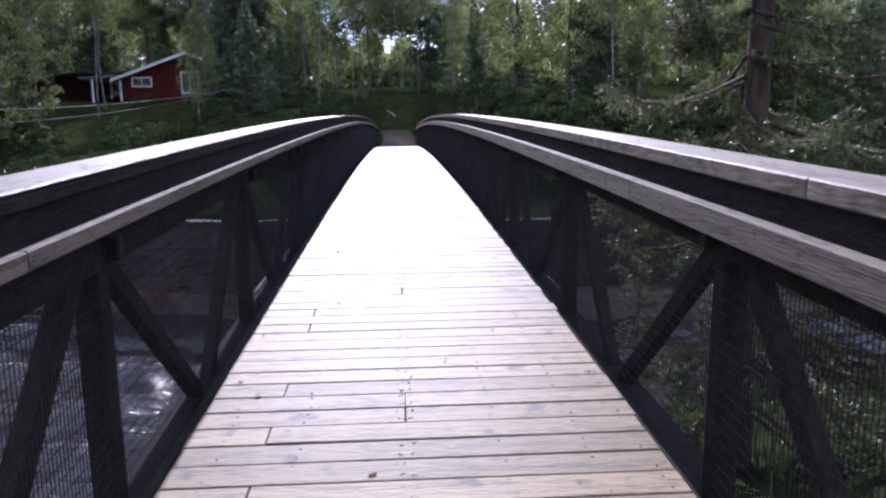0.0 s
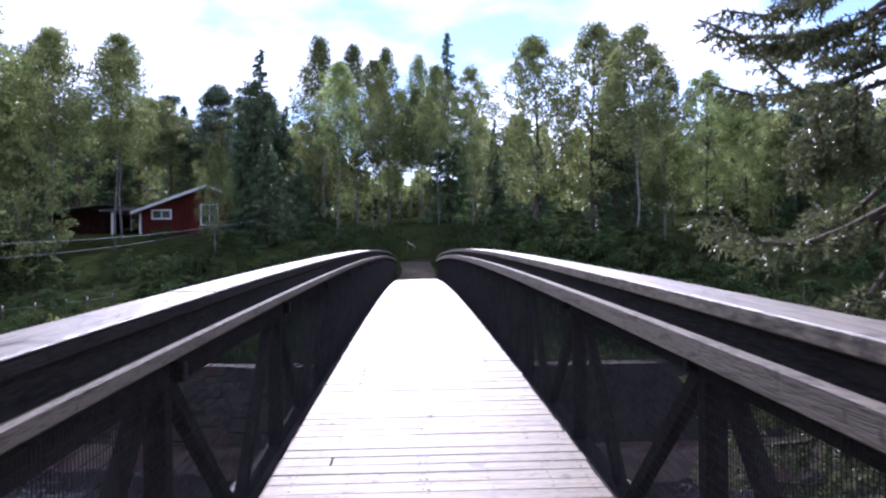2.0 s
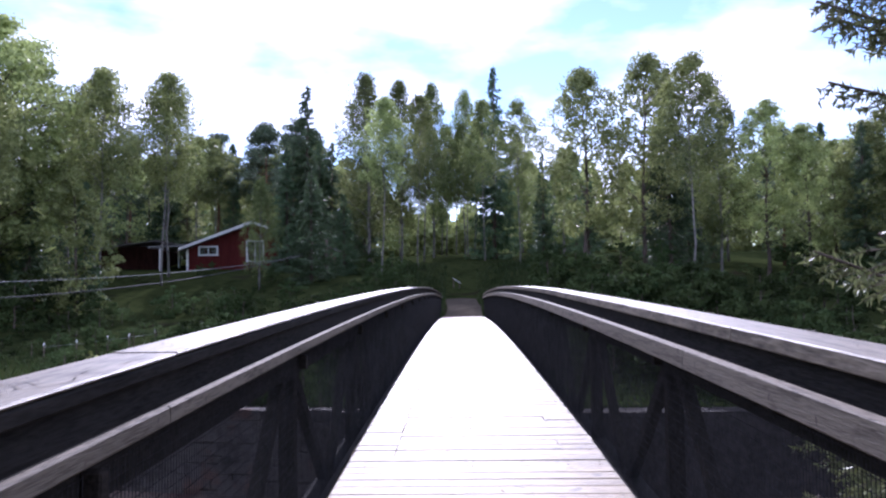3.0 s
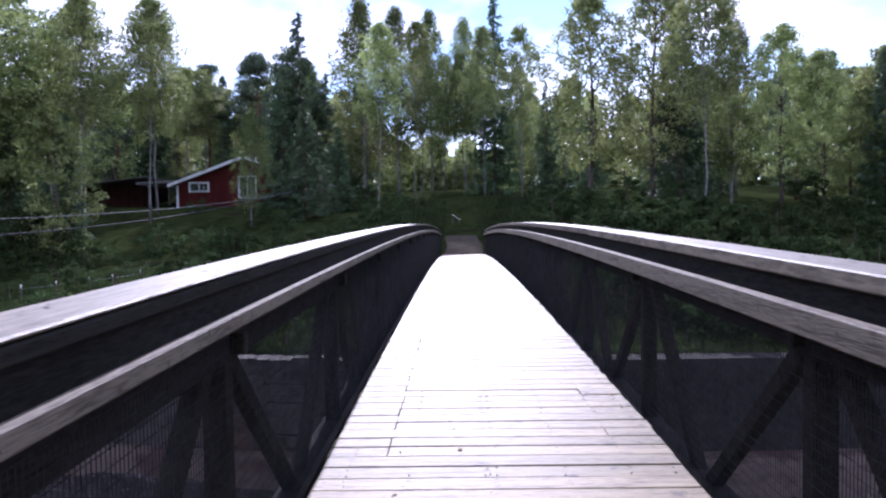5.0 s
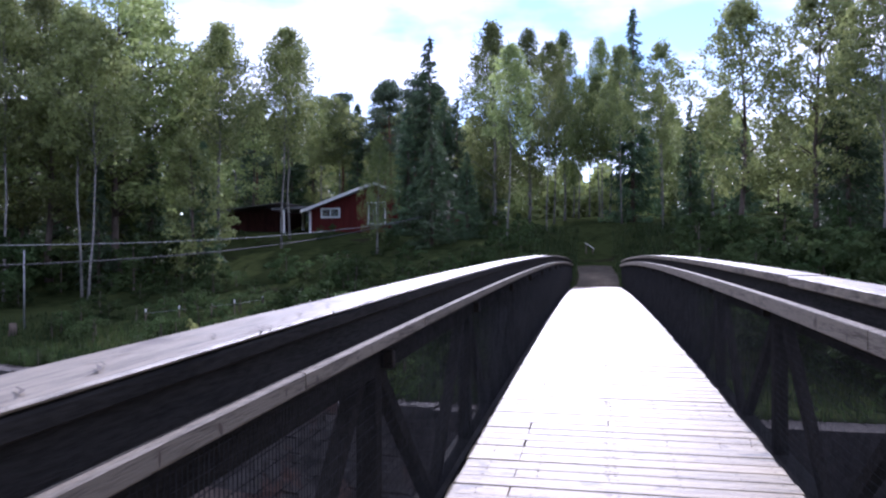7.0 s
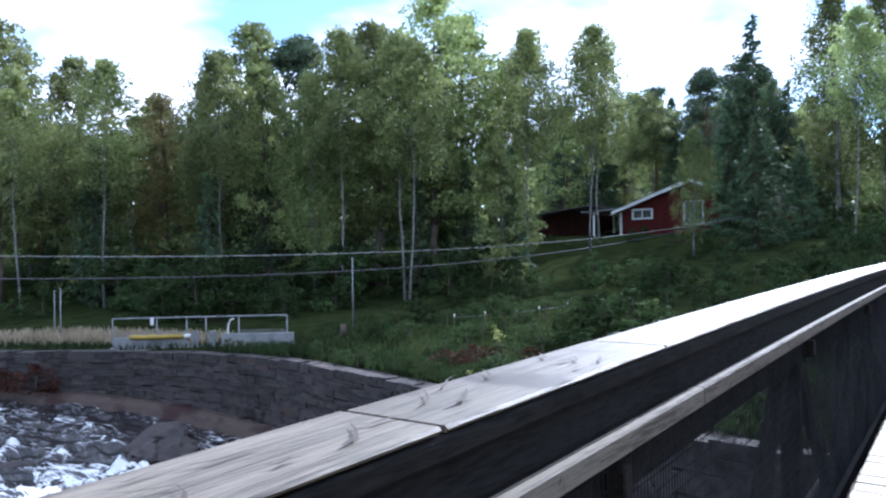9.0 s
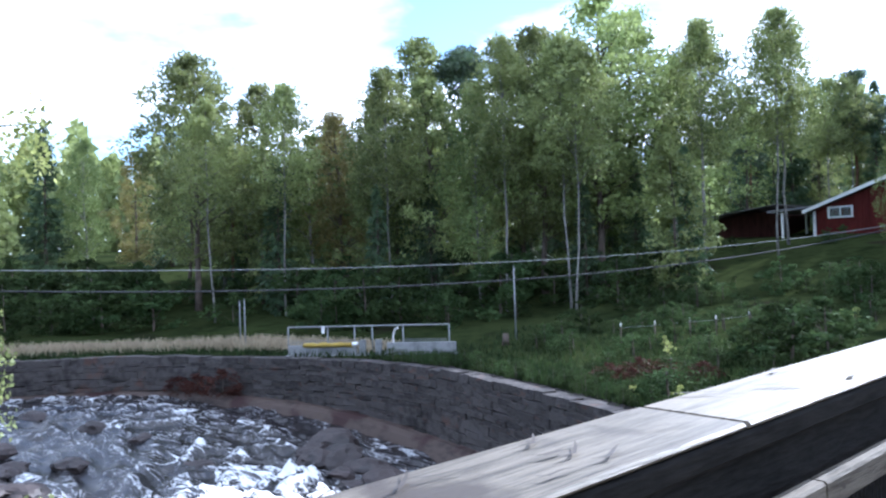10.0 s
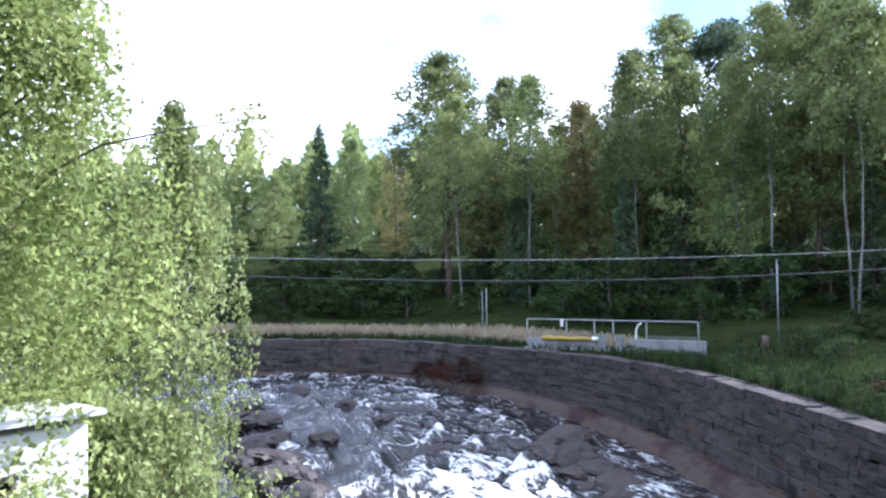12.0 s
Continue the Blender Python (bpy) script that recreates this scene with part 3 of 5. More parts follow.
WALL_SMOOTH = smooth_line(WALL_LINE)


def ribbon(name, profile, material, parent, label="", start=8.0, stop=92.0, drop=lambda x: 0.0):
    """A profile of (outward, height) drawn along the wall's line."""
    rows = []
    s = start
    while s < stop:
        spot = along(WALL_SMOOTH, s, 0)
        if spot is None:
            break
        x, y, w = spot
        ox, oy = -math.sin(w), math.cos(w)  # towards the river
        rows.append([(x + ox * o, y + oy * o, h + (drop(x) if h < -3.0 else 0.0)) for o, h in profile])
        s += 0.4
    vs = [v for row in rows for v in row]
    n = len(profile)
    fs = [(i * n + k, i * n + k + 1, (i + 1) * n + k + 1, (i + 1) * n + k) for i in range(len(rows) - 1) for k in range(n - 1)]
    return part(name, from_arrays(name, vs, fs, material), parent, label)


def river_wall():
    root = thing("river_wall", "dark dry-laid stone river wall on a brown concrete footing", "wall", kind="structure")
    fall = lambda x: float(-0.75 * ease(-29, -17, np.array([x]))[0])
    ribbon("core", [(-1.1, -1.93), (-0.06, -1.9), (0.12, -5.8)], MORTAR, root, "dark joints and rubble core")
    ribbon("footing", [(0.15, -3.18), (0.55, -3.22), (0.75, -3.34), (1.3, -4.25), (1.5, -6.2)], CONCRETE, root, "stained sloping concrete footing", drop=fall)
    rng = random.Random(21)
    shapes = []
    for k in range(14):
        bm = bmesh.new()
        bmesh.ops.create_cube(bm, size=1.0)
        for v in bm.verts:
            v.co += Vector((rng.uniform(-0.05, 0.05), rng.uniform(-0.06, 0.06), rng.uniform(-0.07, 0.07)))
        bmesh.ops.bevel(bm, geom=list(bm.edges), offset=0.035, segments=1, affect="EDGES")
        me = bpy.data.meshes.new("stone")
        bm.to_mesh(me)
        bm.free()
        me.materials.append(STONE)
        shapes.append(me)
    rest, count = Joined(), 0
    course = 0.0
    tops = -1.82
    h = 0.26
    row = 0
    while tops - course > -4.6:
        s = 42.0 + rng.uniform(0, 0.5)
        while s < 86:
            length = rng.uniform(0.22, 0.8)
            spot = along(WALL_SMOOTH, s + length / 2, 0)
            if spot is None:
                break
            x, y, w = spot
            z = tops - course - h / 2 + rng.uniform(-0.03, 0.03)
            foot = -3.25 + fall(x)
            if z > foot:
                o = 0.02 + 0.05 * course + rng.uniform(-0.02, 0.03)
                m = Matrix.Translation((x - math.sin(w) * o, y + math.cos(w) * o, z)) @ Matrix.Rotation(w + rng.uniform(-0.04, 0.04), 4, "Z") @ Matrix.Diagonal((length * rng.uniform(0.97, 1.04), 0.42, h * rng.uniform(0.95, 1.1), 1))
                me = rng.choice(shapes)
                if count < 300 and -29 < x < -9:
                    part("stone", me, root, m=m)
                    count += 1
                else:
                    rest.add(([tuple(v.co) for v in me.vertices], [tuple(f.vertices) for f in me.polygons]), m)
            s += length
        course += h
        row += 1
        h = rng.choice((0.15, 0.18, 0.22, 0.25))
    part("stones", rest.mesh("stones", STONE), root, kind="stuff")
    # uneven coping of flat slabs
    s = 42.0
    while s < 84:
        length = rng.uniform(0.7, 1.6)
        spot = along(WALL_SMOOTH, s + length / 2, 0)
        if spot is None:
            break
        x, y, w = spot
        m = Matrix.Translation((x + math.sin(w) * 0.2, y - math.cos(w) * 0.2, -1.95 + rng.uniform(-0.06, 0.04))) @ Matrix.Rotation(w + rng.uniform(-0.14, 0.14), 4, "Z") @ Matrix.Diagonal((length, rng.uniform(0.45, 0.65), 0.15, 1))
        if x < -9:
            part("coping_slab", rng.choice(shapes), root, m=m)
        s += length
    return root


river_wall()


# ---- rocks ----
def rock_mesh(seed, squash=0.65):
    rng = random.Random(seed)
    bm = bmesh.new()
    bmesh.ops.create_icosphere(bm, subdivisions=3, radius=1.0)
    off = Vector((rng.uniform(-9, 9), rng.uniform(-9, 9), rng.uniform(-9, 9)))
    for v in bm.verts:
        q = v.co.copy()
        k = 1 + 0.38 * noise.noise(q * 1.1 + off) + 0.3 * abs(noise.noise(q * 2.6 + off)) + 0.13 * noise.noise(q * 6 + off)
        v.co = q * k
        v.co.z *= squash
    me = bpy.data.meshes.new("rock")
    bm.to_mesh(me)
    bm.free()
    me.materials.append(ROCK)
    return me


ROCKS = [rock_mesh(k, 0.5 + 0.08 * (k % 4)) for k in range(7)]


def rock(k, x, y, z, size, label="wet brown river rock at the water's edge", group="rocks by the near bank"):
    rng = random.Random(k * 7 + 1)
    ob = tagged(new("rock", ROCKS[k % 7]), label, "rock", group)
    ob.matrix_basis = pose(x, y, z, rng.uniform(-15, 15), rng.uniform(-15, 15), rng.uniform(0, 360)) @ Matrix.Diagonal((size * rng.uniform(0.8, 1.3), size, size * rng.uniform(0.7, 1.0), 1))


def rocks():
    rng = random.Random(31)
    k = 0
    for (ax, ay), (bx, by) in zip(NEAR_LINE[3:8], NEAR_LINE[4:9]):
        length = math.hypot(bx - ax, by - ay)
        for _ in range(int(length * 2.2)):
            f, off = rng.random(), rng.uniform(-0.8, 2.4)
            w = math.atan2(by - ay, bx - ax)
            x, y = ax + (bx - ax) * f - math.sin(w) * off, ay + (by - ay) * f + math.cos(w) * off
            size = rng.uniform(0.16, 0.5)
            z = float(water_z(np.array([x]), 0)[0])
            rock(k, x, y, z - 0.1 + rng.uniform(-0.15, 0.2) - 0.12 * max(off, 0), size)
            k += 1
    # the rocky shore that runs out into the rapids
    for _ in range(46):
        x = rng.uniform(-27, -15.5)
        y = rng.uniform(12.2, 14.2 - 0.12 * abs(x + 19))
        rock(k, x, y, float(water_z(np.array([x]), 0)[0]) + rng.uniform(-0.12, 0.16) + 0.15 * (13.6 - y), rng.uniform(0.28, 0.6))
        k += 1
    # reddish outcrop under the wall beside the breaking water
    for x, y, size, dz in ((-20.6, 21.9, 0.75, 0.15), (-19.4, 21.4, 0.7, 0.05), (-18.3, 21.7, 0.7, 0.0), (-17.2, 21.3, 0.6, -0.05), (-19.6, 20.8, 0.5, 0.1), (-18.2, 20.8, 0.45, 0.0), (-16.4, 20.9, 0.5, -0.05), (-15.2, 20.8, 0.5, -0.1), (-20.4, 21.0, 0.4, 0.1), (-17.4, 20.5, 0.4, -0.1)):
        rock(k, x, y, float(water_z(np.array([x]), 0)[0]) + dz, size, "reddish rock outcrop in the rapids", "outcrop under the wall")
        k += 1
    for x, y, size in ((-26.5, 16.5, 0.6), (-23.5, 15.0, 0.5), (-24.8, 17.4, 0.4), (-21.5, 17.8, 0.5), (-29.5, 15.2, 0.5), (-12.5, 14.0, 0.6)):
        rock(k, x, y, float(water_z(np.array([x]), 0)[0]) - 0.1, size, "dark rock awash in the rapids", "rocks in the rapids")
        k += 1


rocks()


# ---- cabin ----
def gable_prism(x0, x1, ridge_x, y0, y1, base, eave0, eave1, ridge):
    ring = [(x0, base), (x1, base), (x1, eave1), (ridge_x, ridge), (x0, eave0)]
    vs = [(x, y0, z) for x, z in ring] + [(x, y1, z) for x, z in ring]
    fs = [tuple(reversed(range(5))), tuple(range(5, 10))] + [(k, (k + 1) % 5, 5 + (k + 1) % 5, 5 + k) for k in range(5)]
    return vs, fs


def slab(a, b, y0, y1, thick):
    """A roof slope between two (x, z) lines."""
    (xa, za), (xb, zb) = a, b
    vs = [(xa, y0, za), (xb, y0, zb), (xb, y1, zb), (xa, y1, za)]
    vs += [(x, y, z + thick) for x, y, z in vs]
    return vs, [(3, 2, 1, 0), (4, 5, 6, 7), (0, 1, 5, 4), (1, 2, 6, 5), (2, 3, 7, 6), (3, 0, 4, 7)]


def window_unit(root, x0, x1, z0, z1, y, bars, label):
    frame_part = part("window", from_arrays("window", *box_data((x1 - x0, 0.06, z1 - z0)), PANE), root, label, pose((x0 + x1) / 2, y - 0.02, (z0 + z1) / 2))
    w = 0.13
    hw, hh = (x1 - x0) / 2, (z1 - z0) / 2
    for name, lo, hi in (("casing", (-hw - w, -0.09, -hh - w), (hw + w, 0.0, -hh)), ("casing", (-hw - w, -0.09, hh), (hw + w, 0.0, hh + w)), ("casing", (-hw - w, -0.085, -hh), (-hw, 0.0, hh)), ("casing", (hw, -0.085, -hh), (hw + w, 0.0, hh))):
        box_part(name, lo, hi, WHITE_PAINT, frame_part, bevel=0.01)
    for k in range(bars):
        x = -hw + 2 * hw * (k + 1) / (bars + 1)
        box_part("glazing_bar", (x - 0.03, -0.06, -hh), (x + 0.03, -0.035, hh), WHITE_PAINT, frame_part)
    return frame_part


def cabin():
    root = thing("cabin", "red painted wooden cabin with white trim on the wooded bank", "house")
    base = 2.6
    wall = part("wall", from_arrays("wall", *gable_prism(-22.8, -11.8, -17.25, 63.5, 71.5, base, 4.55, 4.6, 6.55), RED_PAINT), root, "red boarded walls")
    # upright cover battens on the gable
    x = -22.6
    while x < -11.9:
        top = 4.55 + (6.5 - 4.55) * (1 - abs(x + 17.25) / 5.55)
        box_part("batten", (x - 0.025, 63.465, base), (x + 0.025, 63.5, top - 0.05), RED_PAINT, wall)
        x += 0.42
    left = part("roof", from_arrays("roof", *slab((-23.4, 4.42), (-17.25, 6.6), 62.9, 72.0, 0.12), ROOF_DARK), root, "grey roof slope")
    right = part("roof", from_arrays("roof", *slab((-17.25, 6.6), (-11.2, 4.45), 62.9, 72.0, 0.12), ROOF_DARK), root, "grey roof slope")
    part("barge_board", from_arrays("barge_board", *slab((-23.4, 4.34), (-17.25, 6.52), 62.84, 62.89, 0.24), WHITE_PAINT), left, "white barge board")
    part("barge_board", from_arrays("barge_board", *slab((-17.25, 6.52), (-11.2, 4.37), 62.84, 62.89, 0.24), WHITE_PAINT), right, "white barge board")
    box_part("corner_board", (-22.9, 63.42, base), (-22.72, 63.52, 4.5), WHITE_PAINT, root, "white corner board")
    box_part("corner_board", (-11.9, 63.42, base), (-11.72, 63.52, 4.5), WHITE_PAINT, root, "white corner board")
    window_unit(root, -21.75, -20.35, 4.05, 4.62, 63.48, 1, "low white-framed window")
    window_unit(root, -17.75, -16.5, 3.5, 5.05, 63.48, 1, "tall white-framed window")
    # veranda roof on posts beside the cabin
    porch = part("porch_roof", from_arrays("porch_roof", *slab((-26.0, 4.6), (-22.6, 4.75), 63.0, 71.5, 0.16), ROOF_DARK), root, "grey veranda roof")
    for y in (63.2, 67.2, 71.2):
        box_part("porch_post", (-25.05, y - 0.07, base), (-24.9, y + 0.07, 4.62), WHITE_PAINT, porch, "pale veranda post")
    box_part("porch_back", (-25.2, 70.9, base), (-22.8, 71.1, 4.62), RED_PAINT, porch, "red back wall")
    return root


cabin()


def shed():
    root = thing("shed", "long dark red shed with a worn metal roof", "shed")
    part("wall", from_arrays("wall", *gable_prism(-31.5, -26.3, -28.9, 66.0, 71.0, 2.4, 4.6, 4.6, 5.2), SHED_SHADED), root, "red boarded walls with shade in the colour")
    for k in range(11):
        x0 = -32.0 + 0.56 * k
        za = 4.62 + 0.06 * k
        part("roof_sheet", from_arrays("roof_sheet", *slab((x0, za), (x0 + 0.53, za + 0.055), 64.2, 71.4, 0.06), ROOF_METAL), root, "worn metal roof sheet")
    return root


shed()


# ---- sluice footbridge on the far bank ----
def sluice_platform():
    """Concrete sluice head with a steel railing, low mesh panels and a yellow boom."""
    ax, ay, bx, by = -26.55, 23.7, -21.75, 27.95
    length = math.hypot(bx - ax, by - ay)
    w = math.degrees(math.atan2(by - ay, bx - ax))
    root = thing("sluice_platform", "small concrete sluice platform with grey steel railing", "platform", m=pose(ax, ay, -1.85, 0, 0, w))
    box_part("slab", (-0.1, -0.4, -0.4), (length + 0.3, 1.6, 0.0), GREY_CONCRETE, root, "pale concrete slab", 0.02)
    box_part("kerb", (0.0, -0.3, 0.0), (length * 0.43, -0.12, 0.36), GREY_CONCRETE, root, "low concrete kerb", 0.02)
    box_part("kerb", (length * 0.62, -0.28, 0.0), (length + 0.25, -0.1, 0.42), GREY_CONCRETE, root, "low concrete kerb", 0.02)
    for y in (-0.2,):
        top = Joined().tube([(0, 0, 0), (length, 0, 0)], [0.03, 0.03], 8)
        part("top_rail", top.mesh("top_rail", STEEL, True), root, "grey steel top rail", pose(0, y, 1.08))
        for f in (0.0, 0.25, 0.42, 0.53, 0.72, 1.0):
            post = Joined().tube([(0, 0, 0), (0, 0, 1.08)], [0.028, 0.028], 8)
            part("railing_post", post.mesh("railing_post", STEEL, True), root, "grey steel post", pose(length * f, y, 0))
    for f0, f1 in ((0.01, 0.24), (0.26, 0.41), (0.73, 0.99)):
        panel = Joined()
        for k in range(9):
            panel.tube([(0, 0, 0.06 + 0.06 * k), ((f1 - f0) * length, 0, 0.06 + 0.06 * k)], [0.008, 0.008], 4)
        n = int((f1 - f0) * length / 0.1)
        for k in range(n + 1):
            panel.tube([(k * 0.1, 0, 0.03), (k * 0.1, 0, 0.57)], [0.008, 0.008], 4)
        part("mesh_panel", panel.mesh("mesh_panel", STEEL), root, "low grey steel mesh panel", pose(f0 * length, -0.2, 0.0))
    box_part("gate_post", (length * 0.45, -0.35, -0.5), (length * 0.49, -0.2, 0.55), STEEL, root, "sluice gate guide", 0.01)
    box_part("gate_post", (length * 0.55, -0.35, -0.5), (length * 0.59, -0.2, 0.55), STEEL, root, "sluice gate guide", 0.01)
    box_part("notice", (length * 0.215, -0.27, 0.82), (length * 0.235, -0.25, 1.1), WHITE_PAINT, root, "small white notice", 0.004)
    return root


sluice_platform()


def yellow_boom():
    rng = random.Random(3)
    ob = thing("floating_boom", "rolled yellow boom lying along the platform kerb", "boom", m=pose(-25.95, 23.9, -1.52, 0, 0, 41))
    tube = Joined()
    pts = [(0.08 + 0.28 * k, -0.09 + rng.uniform(-0.03, 0.03), 0.05 + rng.uniform(-0.02, 0.02)) for k in range(8)]
    tube.tube(pts, [0.075 + 0.02 * (k % 2) for k in range(8)], 9)
    part("float", tube.mesh("float", YELLOW, True), ob, "yellow plastic float")
    end = Joined().tube([(2.06, -0.09, 0.05), (2.28, -0.09, 0.08)], [0.09, 0.07], 9)
    part("end_float", end.mesh("end_float", WHITE_PAINT, True), ob, "white end float")


yellow_boom()


def bent_pipe():
    ob = thing("vent_pipe", "bent white pipe above the sluice platform", "pipe", m=pose(-23.6, 26.6, -1.85))
    pts = [(0, 0, 0), (0, 0, 0.6), (0.02, 0.015, 0.75), (0.07, 0.06, 0.9), (0.16, 0.13, 0.96)]
    part("tube", Joined().tube(pts, [0.03, 0.03, 0.035, 0.04, 0.05], 9).mesh("tube", WHITE_PAINT, True), ob)


bent_pipe()


def marker_pole(x, y, height, label, material):
    z = ground_at(x, y)
    ob = thing("pole", label, "pole", m=pose(x, y, z))
    part("shaft", Joined().tube([(0, 0, -0.2), (0, 0, height)], [0.032, 0.027], 8).mesh("shaft", material, True), ob)
    part("cap", Joined().tube([(0, 0, height), (0, 0, height + 0.06)], [0.04, 0.022], 8).mesh("cap", material, True), ob)


marker_pole(-20.9, 30.7, 2.9, "thin grey lamp pole standing in grass", STEEL)
marker_pole(-30.2, 23.5, 2.15, "thin grey pole beside the dry grass", STEEL)
marker_pole(-30.9, 23.6, 2.0, "thin pale grey pole beside the dry grass", CABLE_GREY)


def stump_box():
    ob = thing("stump", "short brown wooden stump in the grass", "stump", m=pose(-20.5, 29.7, ground_at(-20.5, 29.7) - 0.05))
    part("trunk", Joined().tube([(0, 0, 0), (0.02, 0, 0.3), (0, 0.01, 0.5)], [0.15, 0.12, 0.115], 10).mesh("trunk", BARK, True), ob)


stump_box()


# ---- cables over the river ----
def cable(name, a, b, sag, radius, material, label):
    pts = []
    for k in range(41):
        f = k / 40
        q = Vector(a).lerp(Vector(b), f)
        q.z -= sag * 4 * f * (1 - f)
        pts.append(q)
    ob = new(name, Joined().tube(pts, [radius] * 41, 6).mesh(name, material, True))
    return tagged(ob, label, "cable", "cables over the river")


def cable_pole(x, y, top):
    z = ground_at(x, y)
    ob = thing("cable_pole", "tarred wooden pole carrying the cables", "pole", m=pose(x, y, z))
    part("shaft", Joined().tube([(0, 0, -0.4), (0, 0, top - z)], [0.13, 0.1], 10).mesh("shaft", BARK, True), ob)
    box_part("cross_arm", (-0.4, -0.05, top - z - 0.9), (0.4, 0.05, top - z - 0.8), BARK, ob)


CABLE_FROM, CABLE_TO = (-26.0, -14.0), (-9.8, 56.0)
cable("cable", (CABLE_FROM[0], CABLE_FROM[1], 4.26), (CABLE_TO[0], CABLE_TO[1], 3.88), 2.58, 0.012, CABLE_GREY, "thin grey cable sagging over the river")
cable("cable", (CABLE_FROM[0] + 0.05, CABLE_FROM[1], 4.89), (CABLE_TO[0] + 0.05, CABLE_TO[1], 4.22), 3.64, 0.019, CABLE, "thick black cable sagging over the river")
cable_pole(*CABLE_FROM, 5.3)
cable_pole(*CABLE_TO, 4.9)


# ---- path beyond the bridge ----
def far_path():
    vs, fs = [], []
    for i in range(12):
        y = 42.2 + i * 0.9
        x = 0.12 * math.sin(i * 0.4) + 0.01 * max(i - 8, 0) ** 1.4
        z = [ground_at(x + o, y) + 0.05 for o in (-1.0, 0.0, 1.0)]
        vs += [(x - 1.0, y, z[0] - 0.03), (x, y, z[1] + 0.02), (x + 1.0, y, z[2] - 0.03)]
        if i:
            a = 3 * (i - 1)
            fs += [(a, a + 1, a + 4, a + 3), (a + 1, a + 2, a + 5, a + 4)]
    return tagged(new("path", from_arrays("path", vs, fs, GRAVEL, True)), "trodden gravel path beyond the bridge", "path", kind="structure")


far_path()


def path_handrail():
    """White-lit sloping rail on two posts at the path's turn."""
    ob = thing("path_rail", "pale sloping handrail beside the path", "railing", m=pose(-0.6, 56.0, ground_at(-0.6, 56.0)) @ Matrix.Diagonal((0.7, 0.7, 0.7, 1)))
    for x, h in ((0.0, 0.95), (0.6, 0.55)):
        box_part("post", (x - 0.05, -0.05, -0.2), (x + 0.05, 0.05, h), BARK, ob, "grey wooden post", bevel=0.008)
    vs, fs = slab((-0.1, 1.0), (0.75, 0.42), -0.07, 0.07, 0.06)
    part("rail", from_arrays("rail", vs, fs, WHITE_PAINT), ob)


path_handrail()


# ---- white outbuilding among the near trees ----
def outbuilding():
    ob = thing("outbuilding", "small limewashed outbuilding half hidden by leaves", "building", m=pose(-10.4, 8.6, -2.75, 0, 0, 25))
    box_part("wall", (-0.8, -0.9, -0.9), (0.8, 0.75, 2.45), LIMEWASH, ob, "white limewashed wall", 0.02)
    vs, fs = slab((-0.95, 2.45), (0.95, 2.55), -1.0, 0.9, 0.06)
    part("roof", from_arrays("roof", vs, fs, LIMEWASH), ob, "pale flat roof")
    lattice = part("window", from_arrays("window", *box_data((0.06, 0.7, 0.55)), DARK_WOOD), ob, "lattice window", pose(0.8, -0.35, 1.75))
    for k in range(4):
        box_part("lath", (0.03, -0.36 + 0.22 * k, -0.3), (0.06, -0.31 + 0.22 * k, 0.3), LOW_WOOD, lattice)
        box_part("lath", (0.06, -0.37, -0.28 + 0.17 * k), (0.085, 0.37, -0.23 + 0.17 * k), LOW_WOOD, lattice)


outbuilding()


# ---- trees ----
def leaf_quads(points, size, rng, droop=0.0, slim=0.62, flat=0.0):
    """Four-cornered leaves at the points: long axis u, short axis v, random turns; droop hangs them down."""
    n = len(points)
    u = rng.normal(size=(n, 3))
    u[:, 2] = u[:, 2] * (1 - flat) - droop * 2.0
    u /= np.linalg.norm(u, axis=1)[:, None] + 1e-9
    r = rng.normal(size=(n, 3))
    v = np.cross(u, r)
    v /= np.linalg.norm(v, axis=1)[:, None] + 1e-9
    s = size * rng.uniform(0.6, 1.3, size=(n, 1))
    bend = np.cross(u, v) * s * 0.18
    return np.stack([points - u * s, points + v * s * slim + bend, points + u * s, points - v * s * slim + bend], 1)


def leaf_slips(points, size, rng, droop=0.0, slim=0.62):
    """Three-cornered leaves for the far crowns."""
    n = len(points)
    u = rng.normal(size=(n, 3))
    u[:, 2] -= droop * 2.0
    u /= np.linalg.norm(u, axis=1)[:, None] + 1e-9
    v = np.cross(u, rng.normal(size=(n, 3)))
    v /= np.linalg.norm(v, axis=1)[:, None] + 1e-9
    s = size * rng.uniform(0.6, 1.3, size=(n, 1))
    return np.stack([points - u * s, points + u * s * 0.6 + v * s * slim, points + u * s * 0.6 - v * s * slim], 1)


def clusters(rng, centres, radius, each, flat=0.75, hang=0.0):
    c = np.repeat(centres, each, axis=0)
    d = rng.normal(size=c.shape)
    d /= np.linalg.norm(d, axis=1)[:, None]
    rr = rng.uniform(0.25, 1.0, size=(len(c), 1)) ** 0.6
    q = c + d * rr * np.repeat(radius, each)[:, None] * np.array([1, 1, flat])
    q[:, 2] -= hang * rng.uniform(0, 1, len(c)) ** 2
    return q


def bent_trunk(j, rng, height, radius, lean=0.45, sides=8):
    pts, x, y = [], 0.0, 0.0
    for k in range(9):
        pts.append((x, y, height * k / 8 - (0.3 if k == 0 else 0)))
        x += rng.normal() * lean * height / 80
        y += rng.normal() * lean * height / 80
    j.tube(pts, [radius * (1.25 if k == 0 else 1) * (1 - 0.9 * k / 8) + 0.012 for k in range(9)], sides)
    return pts


def on_trunk(pts, z, height):
    f = min(max(z / height, 0), 0.999) * 8
    k = int(f)
    a, b = Vector(pts[k]), Vector(pts[k + 1])
    return a.lerp(b, f - k)


